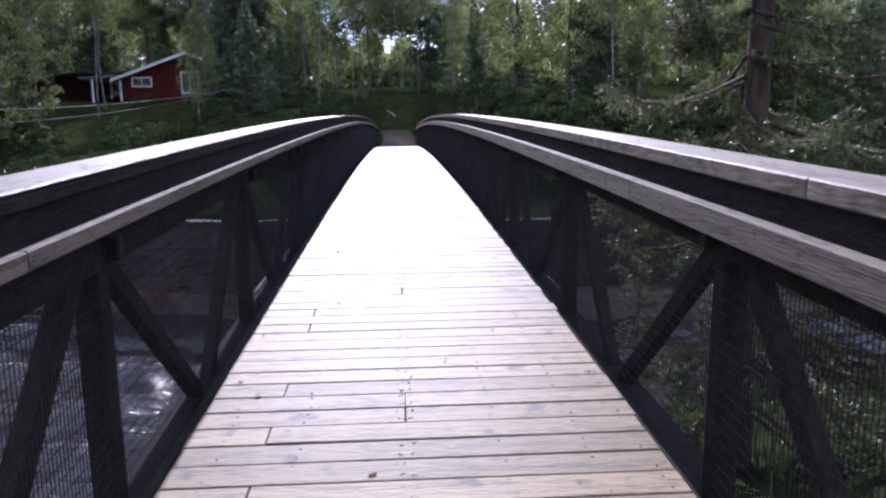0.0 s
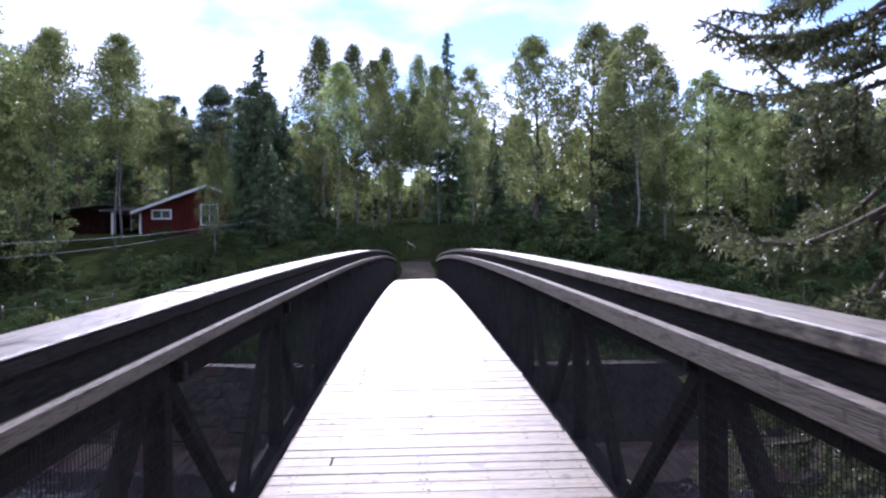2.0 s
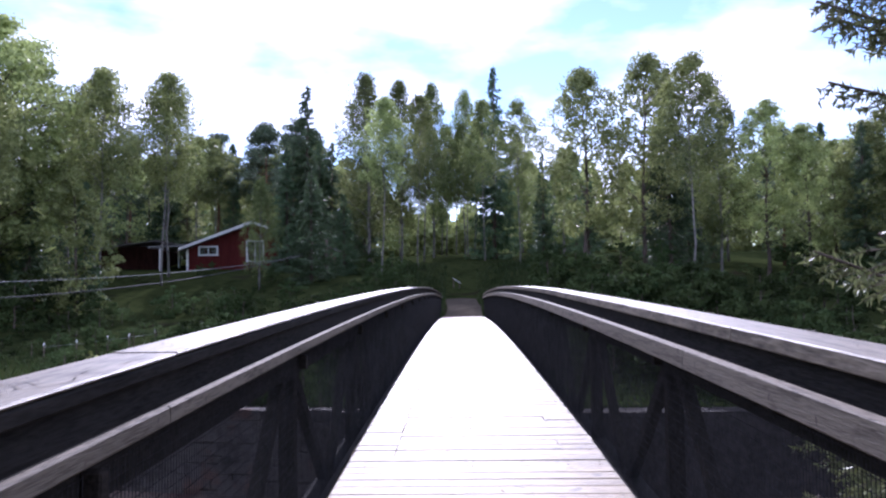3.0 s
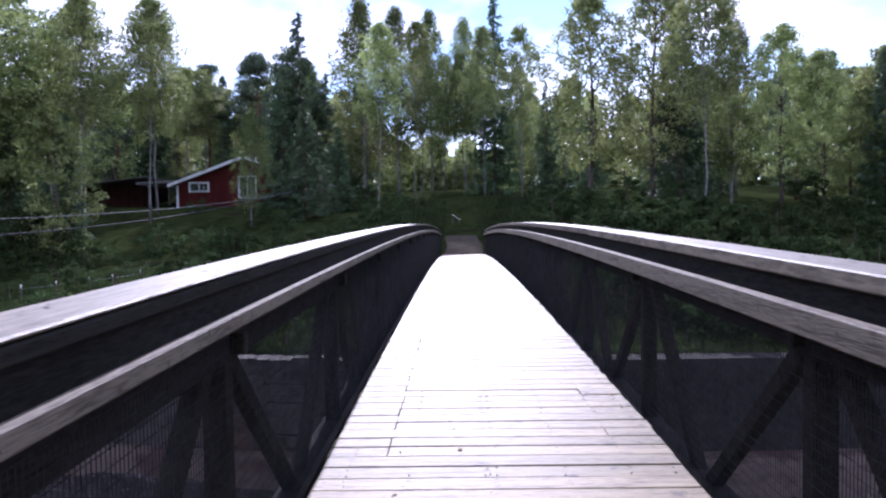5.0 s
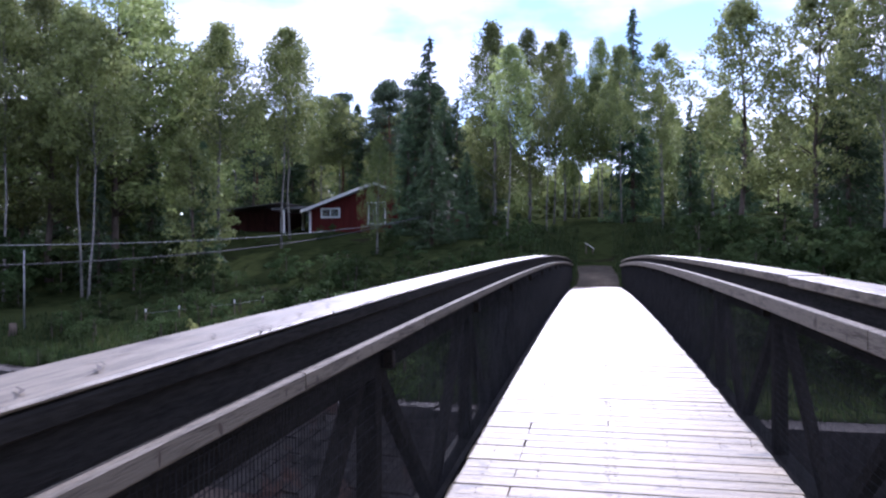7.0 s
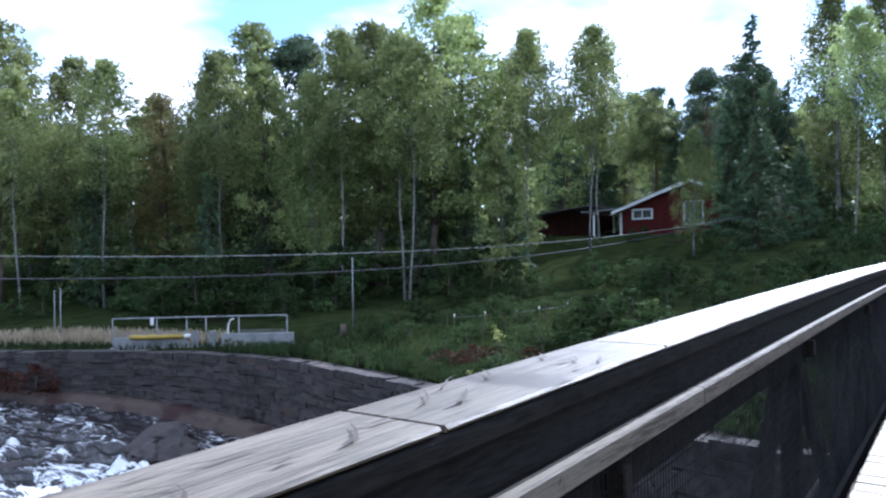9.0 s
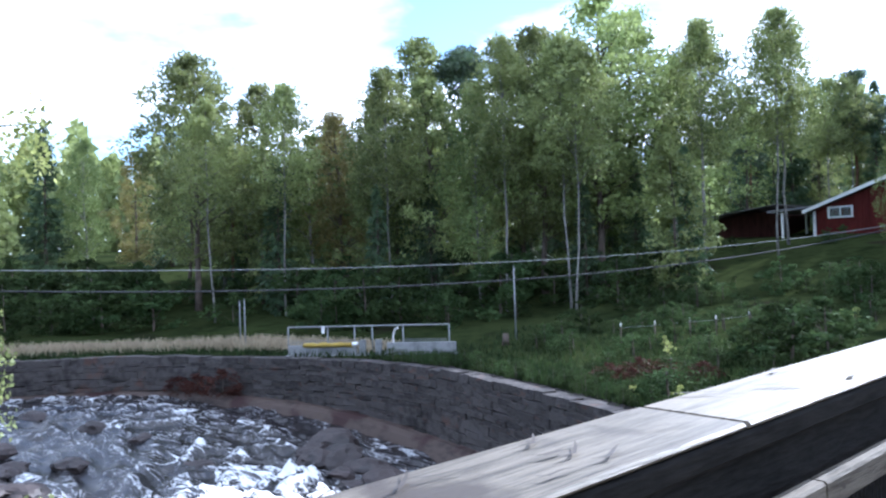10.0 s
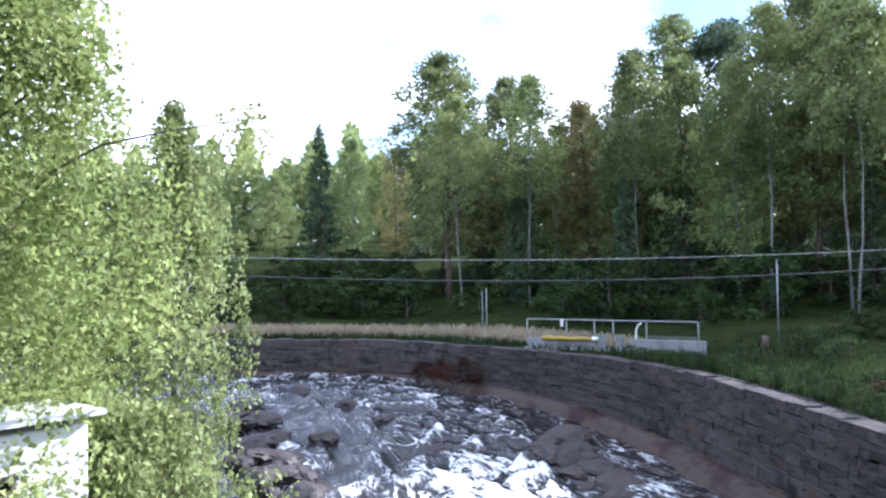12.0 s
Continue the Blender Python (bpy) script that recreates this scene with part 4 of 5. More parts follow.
def broad_tree(seed, height, spread, bare, leaf, count, bark, green, each=60, puff=0.75, hang=0.0, droop=0.0, thick=0.011, limbs=34, slips=False, ragged=0.3):
    """A leafy tree: trunk with limbs, and a crown of leaf clusters round the limbs' ends."""
    rng = np.random.default_rng(seed)
    j = Joined()
    pts = bent_trunk(j, rng, height * 0.93, height * thick)
    n = max(count // each, 8)
    f = rng.uniform(0.0, 1.0, n) ** 0.85
    z = height * (bare + (1 - bare) * f)
    envelope = spread * np.clip(np.sin(np.pi * np.clip(0.10 + 0.88 * f, 0, 1)) ** 0.75, 0.08, 1) * (1.14 - 0.3 * f)
    w = rng.uniform(0, 2 * np.pi, n)
    lobes = 1 + ragged * np.sin(3 * w + seed) * np.sin(5 * f * np.pi + seed * 0.7)
    r = envelope * lobes * rng.uniform(0.12, 1.0, n) ** 0.55
    centres = np.stack([np.cos(w) * r, np.sin(w) * r, z - 0.03 * height], -1)
    for i in range(n):
        t = on_trunk(pts, centres[i, 2], height * 0.93)
        centres[i, 0] += t.x
        centres[i, 1] += t.y
    for i in range(min(limbs, n)):
        end = Vector(centres[i])
        root = on_trunk(pts, max(end.z - 0.35 * r[i] - 0.5, height * bare * 0.8), height * 0.93)
        mid = root.lerp(end, 0.55) + Vector((0, 0, 0.12 * r[i]))
        j.tube([root, mid, end], [height * thick * 0.33, height * thick * 0.18, 0.008], 5)
    radius = puff * rng.uniform(0.6, 1.25, n) * height / 16 * (1.08 - 0.28 * f)
    q = clusters(rng, centres, radius, each, 0.7, hang)
    return j.mesh("trunk", bark, True), quads("crown", leaf_slips(q, leaf, rng, droop) if slips else leaf_quads(q, leaf, rng, droop), green)


def spruce_tree(seed, height, spread, leaf, count, bark=BARK, green=NEEDLE, bare=0.06, gap=0.02, thick=0.011, slim=0.22):
    """A spruce: whorls of drooping boughs that shorten upwards, with hanging twigs."""
    rng = np.random.default_rng(seed)
    j = Joined()
    pts = bent_trunk(j, rng, height, height * thick, 0.08)
    boughs = []
    z = height * bare
    while z < height * 0.985:
        f = z / height
        for k in range(int(rng.integers(4, 7))):
            length = spread * (1 - f) ** 0.8 * rng.uniform(0.65, 1.12) + 0.12
            w = rng.uniform(0, 2 * np.pi)
            boughs.append((z + rng.uniform(-0.1, 0.1) * height / 14, w, length))
        z += height * gap * (1.25 - 0.5 * f)
    total = sum(b[2] ** 1.3 for b in boughs)
    all_points, dirs = [], []
    for z, w, length in boughs:
        c = on_trunk(pts, z, height)
        tip_rise = 0.12 * length if z / height > 0.6 else -0.12 * length
        ends = Vector((math.cos(w) * length, math.sin(w) * length, tip_rise))
        sagging = 0.16 * length
        path = [c + ends * s + Vector((0, 0, -sagging * 4 * s * (1 - s) * 0.8)) for s in (0, 0.35, 0.7, 1.0)]
        j.tube(path, [0.012 + 0.01 * length, 0.009 + 0.006 * length, 0.006 + 0.003 * length, 0.004], 4)
        n = max(int(count * length ** 1.3 / total), 4)
        s = rng.uniform(0.12, 1.0, n) ** 0.8
        side = rng.normal(size=n) * 0.17 * length * (1.1 - s * 0.75)
        drop = np.abs(rng.normal(size=n)) * (0.06 + 0.07 * length)
        x = c.x + math.cos(w) * length * s - math.sin(w) * side
        y = c.y + math.sin(w) * length * s + math.cos(w) * side
        zz = c.z + tip_rise * s - sagging * 3.2 * s * (1 - s) - drop + 0.03
        all_points.append(np.stack([x, y, zz], -1))
        d = np.stack([np.full(n, math.cos(w)) - math.sin(w) * side * 2, np.full(n, math.sin(w)) + math.cos(w) * side * 2, -0.5 - drop * 2.0], -1)
        dirs.append(d + rng.normal(size=d.shape) * 0.45)
    q, u = np.concatenate(all_points), np.concatenate(dirs)
    u /= np.linalg.norm(u, axis=1)[:, None]
    v = np.cross(u, rng.normal(size=u.shape))
    v /= np.linalg.norm(v, axis=1)[:, None] + 1e-9
    s = leaf * rng.uniform(0.6, 1.4, size=(len(q), 1))
    corners = np.stack([q - u * s, q + v * s * slim, q + u * s, q - v * s * slim], 1)
    return j.mesh("trunk", bark, True), quads("crown", corners, green)


def needle_spruce(seed, height, spread, bare, gap, green, thick=0.0095, dense=95, rows=0.08):
    """A spruce seen from close by: boughs that carry drooping twigs, each set round with needles."""
    rng = np.random.default_rng(seed)
    j = Joined()
    pts = bent_trunk(j, rng, height, height * thick, 0.08)
    starts, ends = [], []
    z = height * bare
    while z < height * 0.985:
        f = z / height
        for k in range(int(rng.integers(5, 8))):
            length = spread * (1 - f) ** 0.75 * rng.uniform(0.6, 1.15) + 0.15
            w = rng.uniform(0, 2 * np.pi)
            c = on_trunk(pts, z + rng.uniform(-0.14, 0.14), height)
            out, side = Vector((math.cos(w), math.sin(w), 0)), Vector((-math.sin(w), math.cos(w), 0))
            sag = (0.34 - 0.5 * f) * length

            def spot(s):
                return c + out * (length * s) + Vector((0, 0, -sag * math.sin(s * 2.2) + 0.12 * length * s ** 3)) + side * (0.08 * length * math.sin(s * 3 + w))

            path = [spot(v) for v in (0, 0.25, 0.5, 0.75, 1.0)]
            j.tube(path, [0.008 + 0.011 * length * (1 - v) for v in (0, 0.25, 0.5, 0.75, 0.95)], 5)
            starts += path[1:-1]
            ends += path[2:]
            s = 0.16
            while s < 0.98:
                for turn in (-1, 1):
                    reach = (0.1 + 0.3 * length * (1.08 - s) * min(1, s * 3)) * rng.uniform(0.6, 1.15)
                    root = spot(s)
                    way = out * rng.uniform(0.55, 0.95) + side * turn * rng.uniform(0.55, 0.9) + Vector((0, 0, rng.uniform(-0.45, 0.08)))
                    knee = root + way.normalized() * reach * 0.55
                    way.z -= 0.35
                    tip = knee + (way + out * 0.3).normalized() * reach * 0.5
                    j.tube([root, knee, tip], [0.0045, 0.0035, 0.0015], 3)
                    starts += [root, knee]
                    ends += [knee, tip]
                    if reach > 0.3:
                        for spur in (0.35, 0.65):
                            at = root.lerp(knee, spur)
                            hang = at + (way.normalized() + side * -turn * rng.uniform(-0.6, 0.6) + Vector((0, 0, -rng.uniform(0.1, 0.9)))).normalized() * reach * 0.4
                            starts.append(at)
                            ends.append(hang)
                s += rows / length * rng.uniform(0.75, 1.25)
        z += height * gap * (1.2 - 0.5 * f)
    a, b = np.array([tuple(v) for v in starts]), np.array([tuple(v) for v in ends])
    span = np.linalg.norm(b - a, axis=1)
    which = np.repeat(np.arange(len(a)), np.maximum((span * dense).astype(int), 1))
    n = len(which)
    along_twig = ((b - a) / span[:, None])[which]
    root = a[which] + (b - a)[which] * rng.random((n, 1))
    spread_out = np.cross(along_twig, rng.normal(size=(n, 3)))
    spread_out /= np.linalg.norm(spread_out, axis=1)[:, None] + 1e-9
    way = along_twig * 0.55 + spread_out * 0.85
    wide = np.cross(way, rng.normal(size=(n, 3)))
    wide *= 0.0105 / (np.linalg.norm(wide, axis=1)[:, None] + 1e-9)
    tip = root + way * rng.uniform(0.035, 0.065, (n, 1))
    return j.mesh("trunk", BARK, True), quads("crown", np.stack([root - wide, root + wide, tip], 1), green)


def pine_tree(seed, height, spread, leaf, count):
    rng = np.random.default_rng(seed)
    j = Joined()
    pts = bent_trunk(j, rng, height * 0.95, height * 0.012)
    n = 46
    f = rng.uniform(0, 1, n)
    z = height * (0.5 + 0.5 * f)
    w = rng.uniform(0, 2 * np.pi, n)
    r = spread * (1.05 - 0.75 * f) * rng.uniform(0.3, 1.0, n)
    centres = np.stack([np.cos(w) * r, np.sin(w) * r, z], -1)
    for i in range(n):
        t = on_trunk(pts, centres[i, 2] * 0.97, height * 0.95)
        centres[i, 0] += t.x
        centres[i, 1] += t.y
        j.tube([t, Vector(centres[i])], [height * 0.003, 0.01], 4)
    q = clusters(rng, centres, 0.075 * height * rng.uniform(0.6, 1.15, n), count // n, 0.5)
    return j.mesh("trunk", PINE_BARK, True), quads("crown", leaf_slips(q, leaf, rng, 0, 0.4), PINE_NEEDLE)


def plant(meshes, name, label, category, group, x, y, height, model_height, turn, z=None, sink=0.15, width=1.0):
    k = height / model_height
    base = ground_at(x, y) if z is None else z
    m = pose(x, y, base - sink, 0, 0, turn) @ Matrix.Diagonal((k * width, k * width, k, 1))
    ob = thing(name, label, category, group, m=m)
    part("trunk", meshes[0], ob)
    part("crown", meshes[1], ob)
    return ob


BIRCHES = [broad_tree(100 + k, 16, 2.9, 0.22, 0.115, 12500, BIRCH_BARK, LEAF_BIRCH, each=58, puff=0.72, hang=1.0, droop=0.3, thick=0.008, slips=True, ragged=0.45) for k in range(3)]
HIGHS = [broad_tree(150 + k, 16, 2.6, 0.46, 0.115, 9500, BIRCH_BARK, LEAF_BIRCH, each=56, puff=0.7, hang=0.9, droop=0.3, thick=0.0055, slips=True, ragged=0.45) for k in range(3)]
DARK_HIGHS = [broad_tree(170 + k, 16, 2.9, 0.5, 0.12, 9500, BIRCH_BARK, LEAF_ASPEN, each=56, puff=0.85, thick=0.0045, slips=True, ragged=0.4) for k in range(3)]
ASPENS = [broad_tree(200 + k, 16, 3.8, 0.24, 0.135, 13000, BARK, LEAF_ASPEN, each=60, puff=0.85, slips=True, ragged=0.45) for k in range(4)]
YELLOWS = [broad_tree(300 + k, 16, 3.1, 0.2, 0.12, 11000, BARK, LEAF_AUTUMN, each=58, puff=0.75, slips=True, ragged=0.4) for k in range(2)]
SPRUCES = [spruce_tree(400 + k, 16, 2.9, 0.26, 7000) for k in range(3)]
PINES = [pine_tree(500 + k, 16, 2.7, 0.17, 7500) for k in range(3)]
FILLERS = [broad_tree(900, 16, 4.0, 0.1, 0.25, 3600, BARK, LEAF_ASPEN, each=48, puff=1.05, limbs=10, slips=True), broad_tree(901, 16, 3.6, 0.12, 0.25, 3500, BIRCH_BARK, LEAF_BIRCH, each=48, puff=1.0, limbs=10, slips=True), spruce_tree(902, 16, 3.2, 0.42, 1800), spruce_tree(903, 16, 2.8, 0.42, 1800)]
KINDS = {
    "filler": (FILLERS, "forest_tree", "dark forest tree standing among others", "forest trees"),
    "birch": (BIRCHES, "birch_tree", "tall birch with a pale trunk and light green leaves", "birches"),
    "high": (HIGHS, "birch_tree", "slim birch with a long bare white trunk", "birches"),
    "slim": (DARK_HIGHS, "birch_tree", "slim forest birch with a long bare pale trunk", "birches"),
    "aspen": (ASPENS, "aspen_tree", "tall leafy deep green aspen at the forest edge", "aspens"),
    "yellow": (YELLOWS, "maple_tree", "leafy tree turning yellow at the forest edge", "yellowing trees"),
    "spruce": (SPRUCES, "spruce_tree", "dark conical spruce on the far bank", "spruces"),
    "pine": (PINES, "pine_tree", "tall pine with a bare orange trunk", "pines"),
}


def stand(kind, x, y, top, rng, width=1.0):
    models, name, label, group = KINDS[kind]
    z = ground_at(x, y)
    plant(rng.choice(models), name, label, "tree", group, x, y, (top - z) * 1.04, 16, rng.uniform(0, 360), z, width=width)


def forest():
    rng = random.Random(77)
    # the skyline: kind, x, y, height of the top, width
    row = [
        ("aspen", -27.5, 48.5, 17.0, 1.1), ("high", -26.1, 54.6, 16.7, 1.0), ("high", -21.6, 56.6, 16.2, 1.0), ("pine", -18.2, 72.0, 16.5, 1.0), ("birch", -15.6, 74.0, 15.5, 0.7),
        ("spruce", -12.3, 61.0, 17.1, 1.0), ("spruce", -13.6, 60.0, 12.0, 1.1), ("birch", -13.2, 50.5, 8.5, 0.8), ("pine", -13.8, 63.0, 14.6, 1.0), ("birch", -8.0, 66.0, 19.6, 0.9), ("birch", -5.4, 69.0, 19.8, 0.8), ("birch", -2.6, 73.0, 20.6, 0.7), ("high", 0.7, 76.0, 20.8, 0.6),
        ("spruce", 3.0, 68.0, 20.4, 0.8), ("birch", 5.6, 72.0, 15.6, 0.7), ("slim", -5.6, 54.0, 14.5, 0.8), ("spruce", 5.8, 55.0, 10.5, 0.8), ("slim", 4.4, 57.5, 15.0, 0.7), ("slim", -3.4, 60.0, 16.0, 0.7), ("slim", 2.0, 64.0, 16.5, 0.7), ("spruce", -10.2, 52.5, 9.0, 1.3), ("spruce", -8.6, 56.5, 8.0, 1.2), ("aspen", 8.2, 51.5, 15.6, 0.95), ("aspen", 11.8, 50.5, 15.9, 0.9), ("spruce", 13.6, 51.0, 15.2, 0.9), ("birch", 17.3, 52.2, 14.3, 0.85),
        ("aspen", 19.6, 50.4, 12.8, 0.9), ("aspen", 21.8, 49.4, 11.0, 0.9), ("spruce", 24.2, 47.5, 10.6, 0.9), ("aspen", 27.0, 50.0, 12.0, 1.0), ("spruce", 31.0, 48.0, 12.0, 1.0),
        ("aspen", -26.8, 44.4, 17.0, 1.15), ("aspen", -29.5, 42.2, 15.6, 1.0), ("aspen", -32.5, 43.6, 14.6, 1.0), ("pine", -35.4, 42.0, 15.3, 1.1), ("aspen", -37.8, 39.8, 16.3, 0.95), ("birch", -41.0, 38.4, 13.4, 0.8),
        ("yellow", -40.6, 35.4, 11.6, 1.0), ("yellow", -45.0, 37.5, 12.4, 1.0), ("aspen", -45.6, 27.6, 15.0, 1.1), ("aspen", -45.4, 32.4, 13.9, 0.85), ("spruce", -59.5, 21.9, 12.9, 0.9), ("birch", -58.8, 24.4, 11.8, 0.9),
        ("aspen", -64.5, 18.9, 9.6, 1.0), ("yellow", -55.5, 27.0, 10.5, 1.0), ("birch", -60.0, 14.0, 9.0, 1.0), ("aspen", -66.0, 12.0, 10.0, 1.1), ("high", -25.8, 50.8, 14.0, 0.9), ("aspen", -31.5, 50.0, 15.0, 1.0),
        ("aspen", -34.0, 37.5, 12.6, 0.9), ("birch", -30.6, 38.0, 12.0, 0.8), ("pine", -15.0, 78.0, 17.0, 1.0), ("pine", -20.5, 77.0, 17.0, 1.0), ("pine", -24.5, 76.0, 16.5, 1.0), ("birch", -36.5, 35.0, 10.0, 0.8), ("aspen", -50.5, 29.0, 11.0, 1.0),
    ]
    for kind, x, y, top, width in row:
        stand(kind, x, y, top, rng, width)
    for k in range(15):
        x = -31.0 + 1.55 * k + rng.uniform(-0.6, 0.6)
        stand(rng.choice(("aspen", "pine", "spruce", "slim")), x, rng.uniform(73.5, 80), rng.uniform(14.2, 16.4), rng)
    # slim pale trunks at the forest edge
    for x, y, top in ((-24.3, 38.6, 9.5), (-25.4, 39.6, 10.0), (-22.2, 47.6, 11.5), (-34.2, 34.4, 9.5), (-40.2, 26.4, 8.0), (-20.9, 53.6, 13.0), (12.6, 43.6, 10.5), (-28.2, 37.6, 10.5), (-39.0, 30.2, 9.0)):
        stand("slim", x, y, top + 3.2, rng, 0.9)
    for x, y, top in ((-3.4, 70.0, 17.0), (-1.5, 79.0, 18.0), (-0.5, 84.0, 17.5), (0.4, 74.5, 17.0), (1.5, 82.0, 18.0), (-2.2, 88.0, 17.0), (2.4, 78.0, 17.5)):
        stand("high", x, y, top, rng, 0.85)
    # the dense edge of the wood above the slope
    put = 0
    while put < 34:
        x, y = rng.uniform(-52, -19), rng.uniform(31, 58)
        d = math.hypot(x, y - 8)
        if x > -0.48 * (y - 5) or line_distance(np.array([x]), np.array([y]), WALL_LINE)[0] < 13:
            continue
        stand("filler", x, y, 1.3 + d * rng.uniform(0.1, 0.17), rng)
        put += 1
    # trees behind, kept under the skyline
    put = 0
    while put < 150:
        x, y = rng.uniform(-75, 45), rng.uniform(30, 96)
        d = math.hypot(x, y - 6)
        if line_distance(np.array([x]), np.array([y]), WALL_LINE)[0] < 13 or d < 42 or (-7 < x < 6) or (-30 < x < -8 and y < 75):
            continue
        top = 1.3 + d * (rng.uniform(0.11, 0.2) if abs(x) > 6 else rng.uniform(0.08, 0.12))
        if top - ground_at(x, y) < 5:
            continue
        stand("pine" if put % 7 == 0 else "filler", x, y, top, rng)
        put += 1
    # woods behind the walker's back
    for x, y in ((-14, -16), (-6, -20), (5, -18), (13, -12), (20, -4), (-24, -10), (24, 3), (-32, -14)):
        stand(rng.choice(("aspen", "birch", "spruce")), x, y, rng.uniform(9, 13), rng)


forest()


def far_woods():
    """The wooded slope that closes the view all round."""
    rng = np.random.default_rng(66)
    n = 90000
    w = np.where(rng.random(n) < 0.9, rng.uniform(-2.0, 1.2, n), rng.uniform(1.2, 4.3, n))
    d = rng.uniform(98, 126, n)
    x, y = np.sin(w) * d, 10 + np.cos(w) * d
    top = (0.105 + 0.03 * np.sin(w * 23) * np.sin(w * 61 + 1) + 0.02 * np.sin(w * 140)) * d + 4
    top = top * np.where(np.abs(w + 0.01) < 0.075, 0.6, 1.0)
    z = ground_z(x, y) + (top - 2) * rng.uniform(-0.08, 1, n)
    me = quads("far_woods", leaf_slips(np.stack([x, y, z], -1), 0.85, rng), LEAF_ASPEN)
    return tagged(new("far_woods", me), "distant dark green woods on the slopes", "forest", kind="stuff")


far_woods()


# ---- near trees ----
def near_trees():
    rng = np.random.default_rng(5)
    model = broad_tree(601, 11, 2.1, 0.05, 0.05, 100000, BARK, LEAF_SUNLIT, each=150, puff=0.85, hang=0.6, droop=0.3, thick=0.006, limbs=60, slips=True)
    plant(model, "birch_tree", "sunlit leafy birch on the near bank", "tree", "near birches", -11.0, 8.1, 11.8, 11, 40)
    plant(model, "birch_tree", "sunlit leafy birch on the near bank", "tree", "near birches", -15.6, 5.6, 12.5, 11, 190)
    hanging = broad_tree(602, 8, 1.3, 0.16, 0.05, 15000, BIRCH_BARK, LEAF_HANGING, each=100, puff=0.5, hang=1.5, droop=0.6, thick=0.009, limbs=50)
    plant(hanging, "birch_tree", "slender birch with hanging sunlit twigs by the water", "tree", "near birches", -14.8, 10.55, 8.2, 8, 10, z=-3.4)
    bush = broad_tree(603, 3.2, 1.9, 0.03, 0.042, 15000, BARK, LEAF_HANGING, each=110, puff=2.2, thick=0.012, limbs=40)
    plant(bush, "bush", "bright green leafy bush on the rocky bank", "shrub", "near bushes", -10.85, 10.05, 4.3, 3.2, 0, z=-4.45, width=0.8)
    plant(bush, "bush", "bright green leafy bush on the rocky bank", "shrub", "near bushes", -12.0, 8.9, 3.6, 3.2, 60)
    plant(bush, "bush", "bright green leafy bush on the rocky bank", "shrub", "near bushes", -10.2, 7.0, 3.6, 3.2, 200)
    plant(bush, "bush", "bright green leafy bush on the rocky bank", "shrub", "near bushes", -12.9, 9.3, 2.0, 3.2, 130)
    rowan = broad_tree(604, 4, 1.6, 0.2, 0.034, 9000, BARK, LEAF_RED, each=90, puff=1.6, thick=0.01, limbs=30)
    plant(rowan, "rowan_tree", "rowan turning red among the birches", "tree", "", -11.9, 9.7, 2.9, 4, 0)
    # a long bough with a tuft of leaves at its end
    zb = ground_at(-10.9, 8.6)
    bough = thing("bough", "long bare bough ending in a tuft of leaves", "branch", m=pose(-10.9, 8.6, zb))
    limb = Joined()
    limb.tube([(0.0, 0.0, 2.0 - zb), (0.5, 0.6, 2.6 - zb), (1.1, 1.2, 2.86 - zb), (1.25, 1.9, 3.02 - zb), (1.3, 2.5, 3.14 - zb), (1.35, 2.9, 3.2 - zb)], [0.022, 0.019, 0.015, 0.012, 0.009, 0.005], 6)
    part("limb", limb.mesh("limb", BARK, True), bough)
    c = np.array([(1.3, 2.6, 3.1), (1.35, 2.85, 3.15), (1.4, 2.8, 2.8), (1.3, 2.95, 2.95), (1.35, 2.75, 3.3), (1.25, 2.6, 2.75), (1.2, 1.9, 3.0)]) - np.array([0, 0, zb])
    q = clusters(rng, c, np.full(7, 0.24), 60, 1.0, 0.2)
    part("leaves", quads("leaves", leaf_quads(q, 0.036, rng, 0.3), LEAF_SUNLIT), bough)
    # big spruce on the other side
    spruce = needle_spruce(700, 15, 2.15, 0.07, 0.028, SPRUCE_NEEDLE)
    plant(spruce, "spruce_tree", "tall spruce close to the bridge with drooping boughs", "tree", "near spruces", 3.82, 7.8, 16.5, 15, 0)
    young = needle_spruce(701, 5, 1.4, 0.05, 0.06, SPRUCE_NEEDLE, thick=0.012, rows=0.13)
    plant(young, "spruce_tree", "young spruce below the bridge rail", "tree", "near spruces", 5.8, 11.6, 4.6, 5, 70)
    plant(young, "spruce_tree", "young spruce below the bridge rail", "tree", "near spruces", 4.2, 12.4, 3.4, 5, 200)


near_trees()


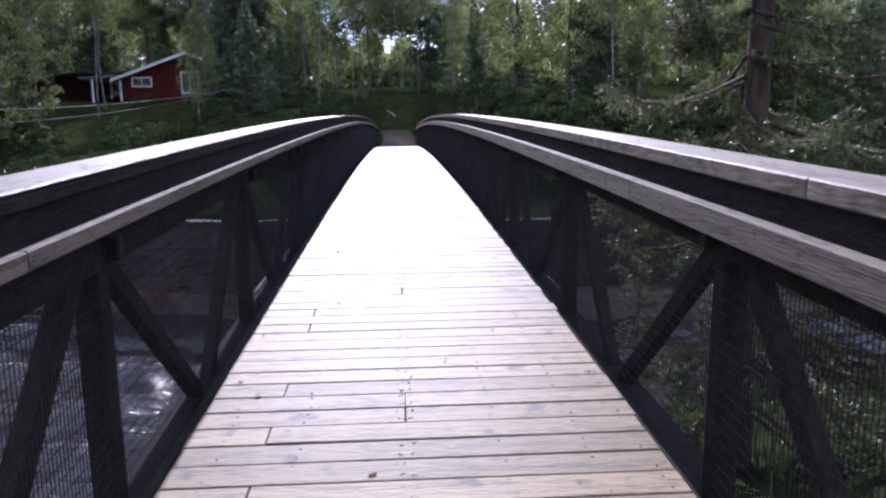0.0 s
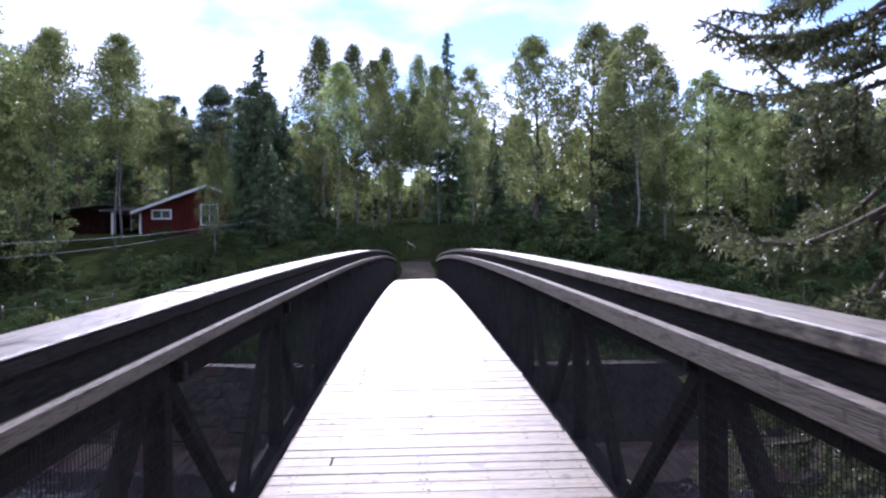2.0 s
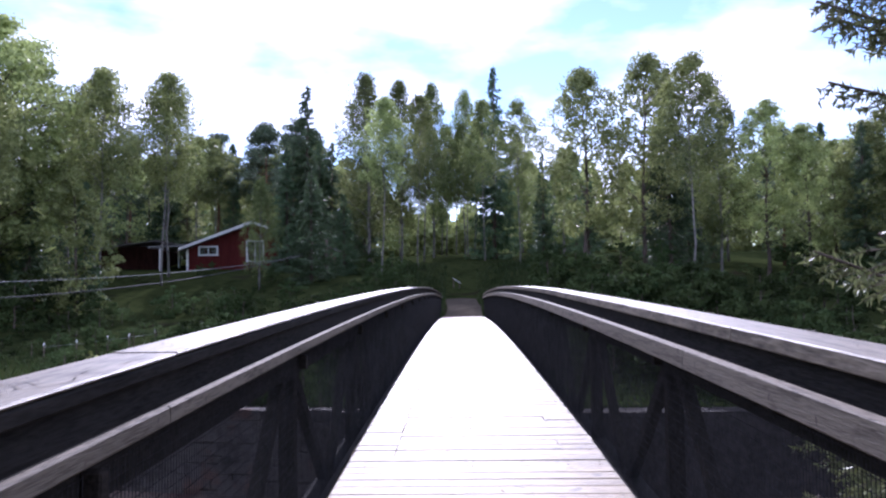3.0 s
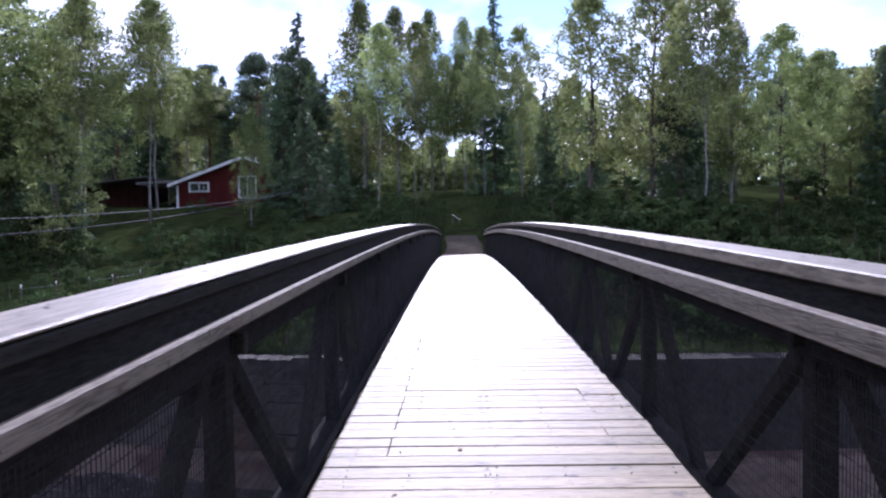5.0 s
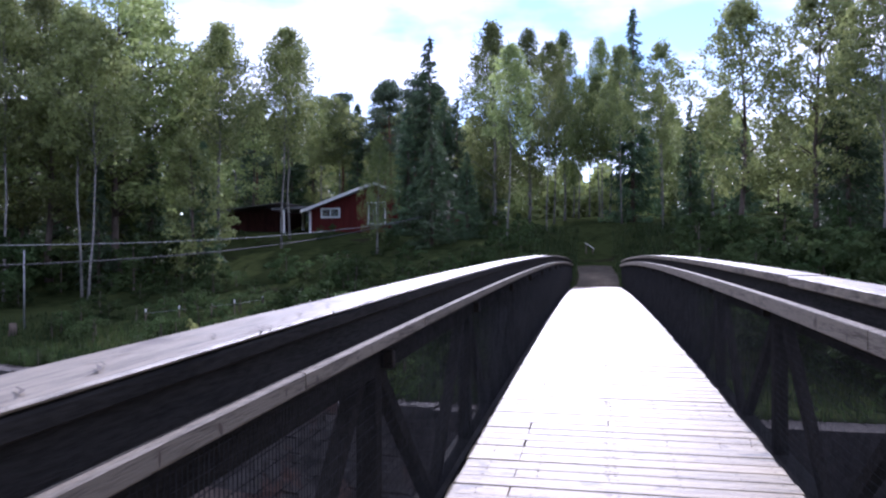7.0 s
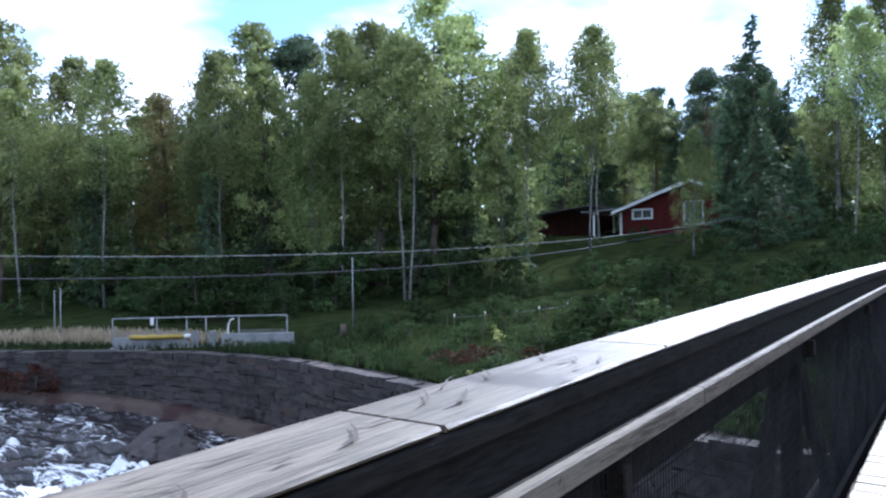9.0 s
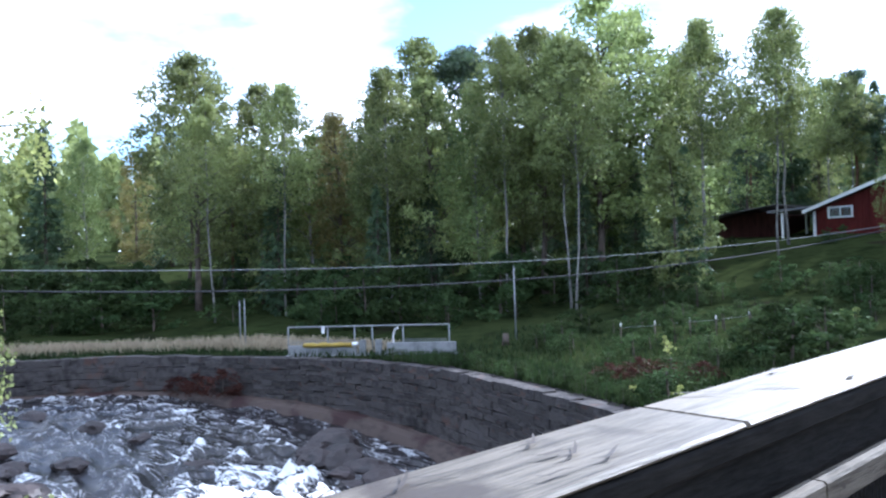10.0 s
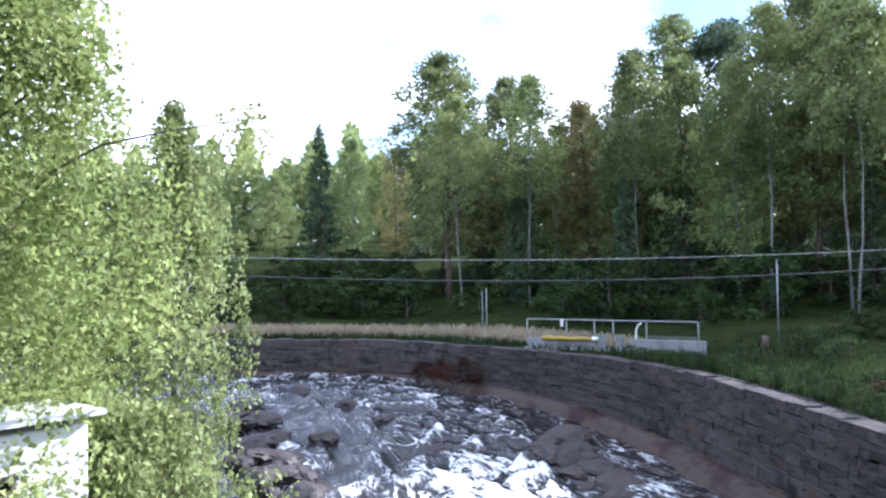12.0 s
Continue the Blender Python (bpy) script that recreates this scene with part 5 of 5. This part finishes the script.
# ---- undergrowth ----
def undergrowth():
    rng = random.Random(91)
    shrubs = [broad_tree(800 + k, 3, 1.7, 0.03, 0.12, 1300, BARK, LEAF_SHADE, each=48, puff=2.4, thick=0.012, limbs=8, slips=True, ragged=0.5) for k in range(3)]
    spots = []
    for k in range(170):
        s = rng.uniform(26, 88)
        spot = along(WALL_SMOOTH, s, 0)
        if spot is None:
            continue
        x, y, w = spot
        off = rng.uniform(6.5, 20)
        spots.append((x + math.sin(w) * off, y - math.cos(w) * off, rng.uniform(1.2, 3.4)))
    for k in range(60):
        spots.append((rng.uniform(-27, -3.5), rng.uniform(29, 60), rng.uniform(0.4, 1.1)))
    for k in range(26):
        spots.append((rng.uniform(4, 30), rng.uniform(26, 52), rng.uniform(1.2, 3.2)))
    for k in range(24):
        side = rng.choice((-1, 1))
        spots.append((side * rng.uniform(3.6, 8.0), rng.uniform(44, 62), rng.uniform(0.9, 2.2)))
    for k in range(26):
        spots.append((rng.uniform(2.5, 16), rng.uniform(22.5, 30), rng.uniform(1.0, 2.4)))
    for k in range(10):
        spots.append((rng.uniform(-9, -2.6), rng.uniform(23.5, 30), rng.uniform(0.6, 1.3)))
    for x, y, h in spots:
        if -27.5 < x < -19.0 and 23 < y < 32:
            continue
        if ground_at(x, y) < -3 or abs(x) < 1.7 + 0.8 * h:
            continue
        if -20 < x < -2.5 and y < 47:
            h *= 0.6
        plant(rng.choice(shrubs), "shrub", "dense green shrub under the trees", "shrub", "shrubs on the far bank", x, y, h, 3, rng.uniform(0, 360), sink=0.1, width=rng.uniform(0.9, 1.4))


undergrowth()


def wall_weeds():
    """Weeds on the wall's coping and a russet bush hanging at its foot."""
    rng = random.Random(15)
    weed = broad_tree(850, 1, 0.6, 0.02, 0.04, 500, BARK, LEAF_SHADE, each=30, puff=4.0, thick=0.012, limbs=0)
    for k in range(64):
        x, y, w = along(WALL_SMOOTH, rng.uniform(43, 62), 0)
        off = rng.uniform(0.3, 1.4)
        plant(weed, "weed", "small green weed on the wall top", "weed", "weeds on the wall", x + math.sin(w) * off, y - math.cos(w) * off, rng.uniform(0.25, 0.6), 1, rng.uniform(0, 360), z=-1.85, sink=0.02)
    # sprigs take the brighter leaf colour to look sunlit
    sprig = broad_tree(852, 1, 0.55, 0.05, 0.05, 320, BARK, LEAF_SUNLIT, each=26, puff=3.2, thick=0.012, limbs=0)
    for x, y, h in ((-13.5, 29.9, 0.45), (-10.9, 38.0, 0.6), (-11.6, 38.6, 0.4), (-10.8, 24.2, 0.4), (-9.9, 24.8, 0.4), (-14.2, 30.8, 0.45)):
        plant(sprig, "weed", "sprig with sunlit leaf colour in the grass slope", "weed", "sprigs on the slope", x, y, h, 1, x * 40, sink=0.03)
    for k in range(150):
        x, y = rng.uniform(-20, -2.2), rng.uniform(23.5, 47)
        if ground_at(x, y) > -2.4 and (x > -15 or y > 29):
            plant(weed, "weed", "low leafy weed on the grass slope", "weed", "weeds on the slope", x, y, rng.uniform(0.35, 0.95), 1, rng.uniform(0, 360), sink=0.03, width=rng.uniform(1.0, 1.9))
    russet = broad_tree(851, 1, 0.9, 0.02, 0.05, 1500, BARK, LEAF_RUSSET, each=40, puff=4.5, thick=0.012, limbs=0)
    for s, k in ((69.0, 1.0), (70.2, 0.8), (71.1, 0.7)):
        x, y, w = along(WALL_SMOOTH, s, 0)
        plant(russet, "bush", "dark russet bush at the wall's foot", "shrub", "russet bushes", x - math.sin(w) * 0.45, y + math.cos(w) * 0.45, k, 1, s * 50, z=-3.25, sink=0.05)
    for x, y, h in ((-13.1, 26.3, 0.5), (-12.7, 27.2, 0.55), (-11.7, 27.0, 0.6), (-12.2, 26.2, 0.45), (-10.8, 27.4, 0.5)):
        plant(russet, "bush", "low russet undergrowth on the bank", "shrub", "russet undergrowth", x, y, h, 1, x * 70, sink=0.03)


wall_weeds()


def fence_posts():
    """A row of thin posts with pale tops, joined by one wire, across the grass slope."""
    spots = [(-16.2, 31.2), (-15.4, 32.1), (-14.8, 33.4), (-14.4, 34.5), (-13.9, 36.0)]
    root = thing("wire_fence", "low wire fence on thin posts across the slope", "fence")
    tops = []
    for x, y in spots:
        z = ground_at(x, y)
        post = part("post", Joined().tube([(0, 0, -0.2), (0, 0, 0.62)], [0.025, 0.022], 7).mesh("post", BARK, True), root, "thin grey fence post", pose(x, y, z))
        part("post_cap", Joined().tube([(0, 0, 0.62), (0, 0, 0.74)], [0.03, 0.024], 7).mesh("post_cap", WHITE_PAINT, True), post, "pale post top")
        tops.append((x, y, z + 0.58))
    part("wire", Joined().tube(tops, [0.006] * len(tops), 5).mesh("wire", CABLE_GREY, True), root, "thin grey fence wire")


fence_posts()


def tufts(name, label, spots, height, material, seed):
    """Blades of grass as bent slips standing on the ground."""
    rng = np.random.default_rng(seed)
    n = len(spots)
    x, y = spots[:, 0], spots[:, 1]
    z = ground_z(x, y)
    keep = z > -4.0
    x, y, z = x[keep], y[keep], z[keep]
    n = len(x)
    w = rng.uniform(0, 2 * np.pi, n)
    h = height * rng.uniform(0.5, 1.3, n)
    lean = rng.normal(size=(n, 2)) * 0.3 * h[:, None]
    half = 0.02 + 0.02 * rng.random(n)
    a = np.stack([x - np.cos(w) * half, y - np.sin(w) * half, z - 0.03], -1)
    b = np.stack([x + np.cos(w) * half, y + np.sin(w) * half, z - 0.03], -1)
    c = np.stack([x + lean[:, 0] + np.cos(w) * half * 0.2, y + lean[:, 1] + np.sin(w) * half * 0.2, z + h], -1)
    d = np.stack([x + lean[:, 0] - np.cos(w) * half * 0.2, y + lean[:, 1] - np.sin(w) * half * 0.2, z + h], -1)
    return tagged(new(name, quads(name, np.stack([a, b, c, d], 1), material)), label, "grass", kind="stuff")


def grass():
    rng = np.random.default_rng(12)

    def band(n, s0, s1, o0, o1):
        out = []
        for s, o in zip(rng.uniform(s0, s1, n), rng.uniform(o0, o1, n)):
            spot = along(WALL_SMOOTH, float(s), 0)
            if spot:
                out.append((spot[0] + math.sin(spot[2]) * o, spot[1] - math.cos(spot[2]) * o))
        return np.array(out)

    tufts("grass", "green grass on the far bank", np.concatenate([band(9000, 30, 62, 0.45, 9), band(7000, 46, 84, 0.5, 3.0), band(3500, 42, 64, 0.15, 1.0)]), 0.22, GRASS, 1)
    tufts("dry_grass", "tan dry grass along the wall top", band(11000, 64, 84, 2.0, 4.2), 0.36, DRY_GRASS, 2)
    near = np.stack([rng.uniform(-24, 14, 9000), rng.uniform(-6, 12.5, 9000)], -1)
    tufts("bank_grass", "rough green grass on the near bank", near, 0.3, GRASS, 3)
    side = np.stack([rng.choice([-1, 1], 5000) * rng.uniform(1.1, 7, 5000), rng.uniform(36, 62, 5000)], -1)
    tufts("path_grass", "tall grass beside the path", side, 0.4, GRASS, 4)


grass()

deck()
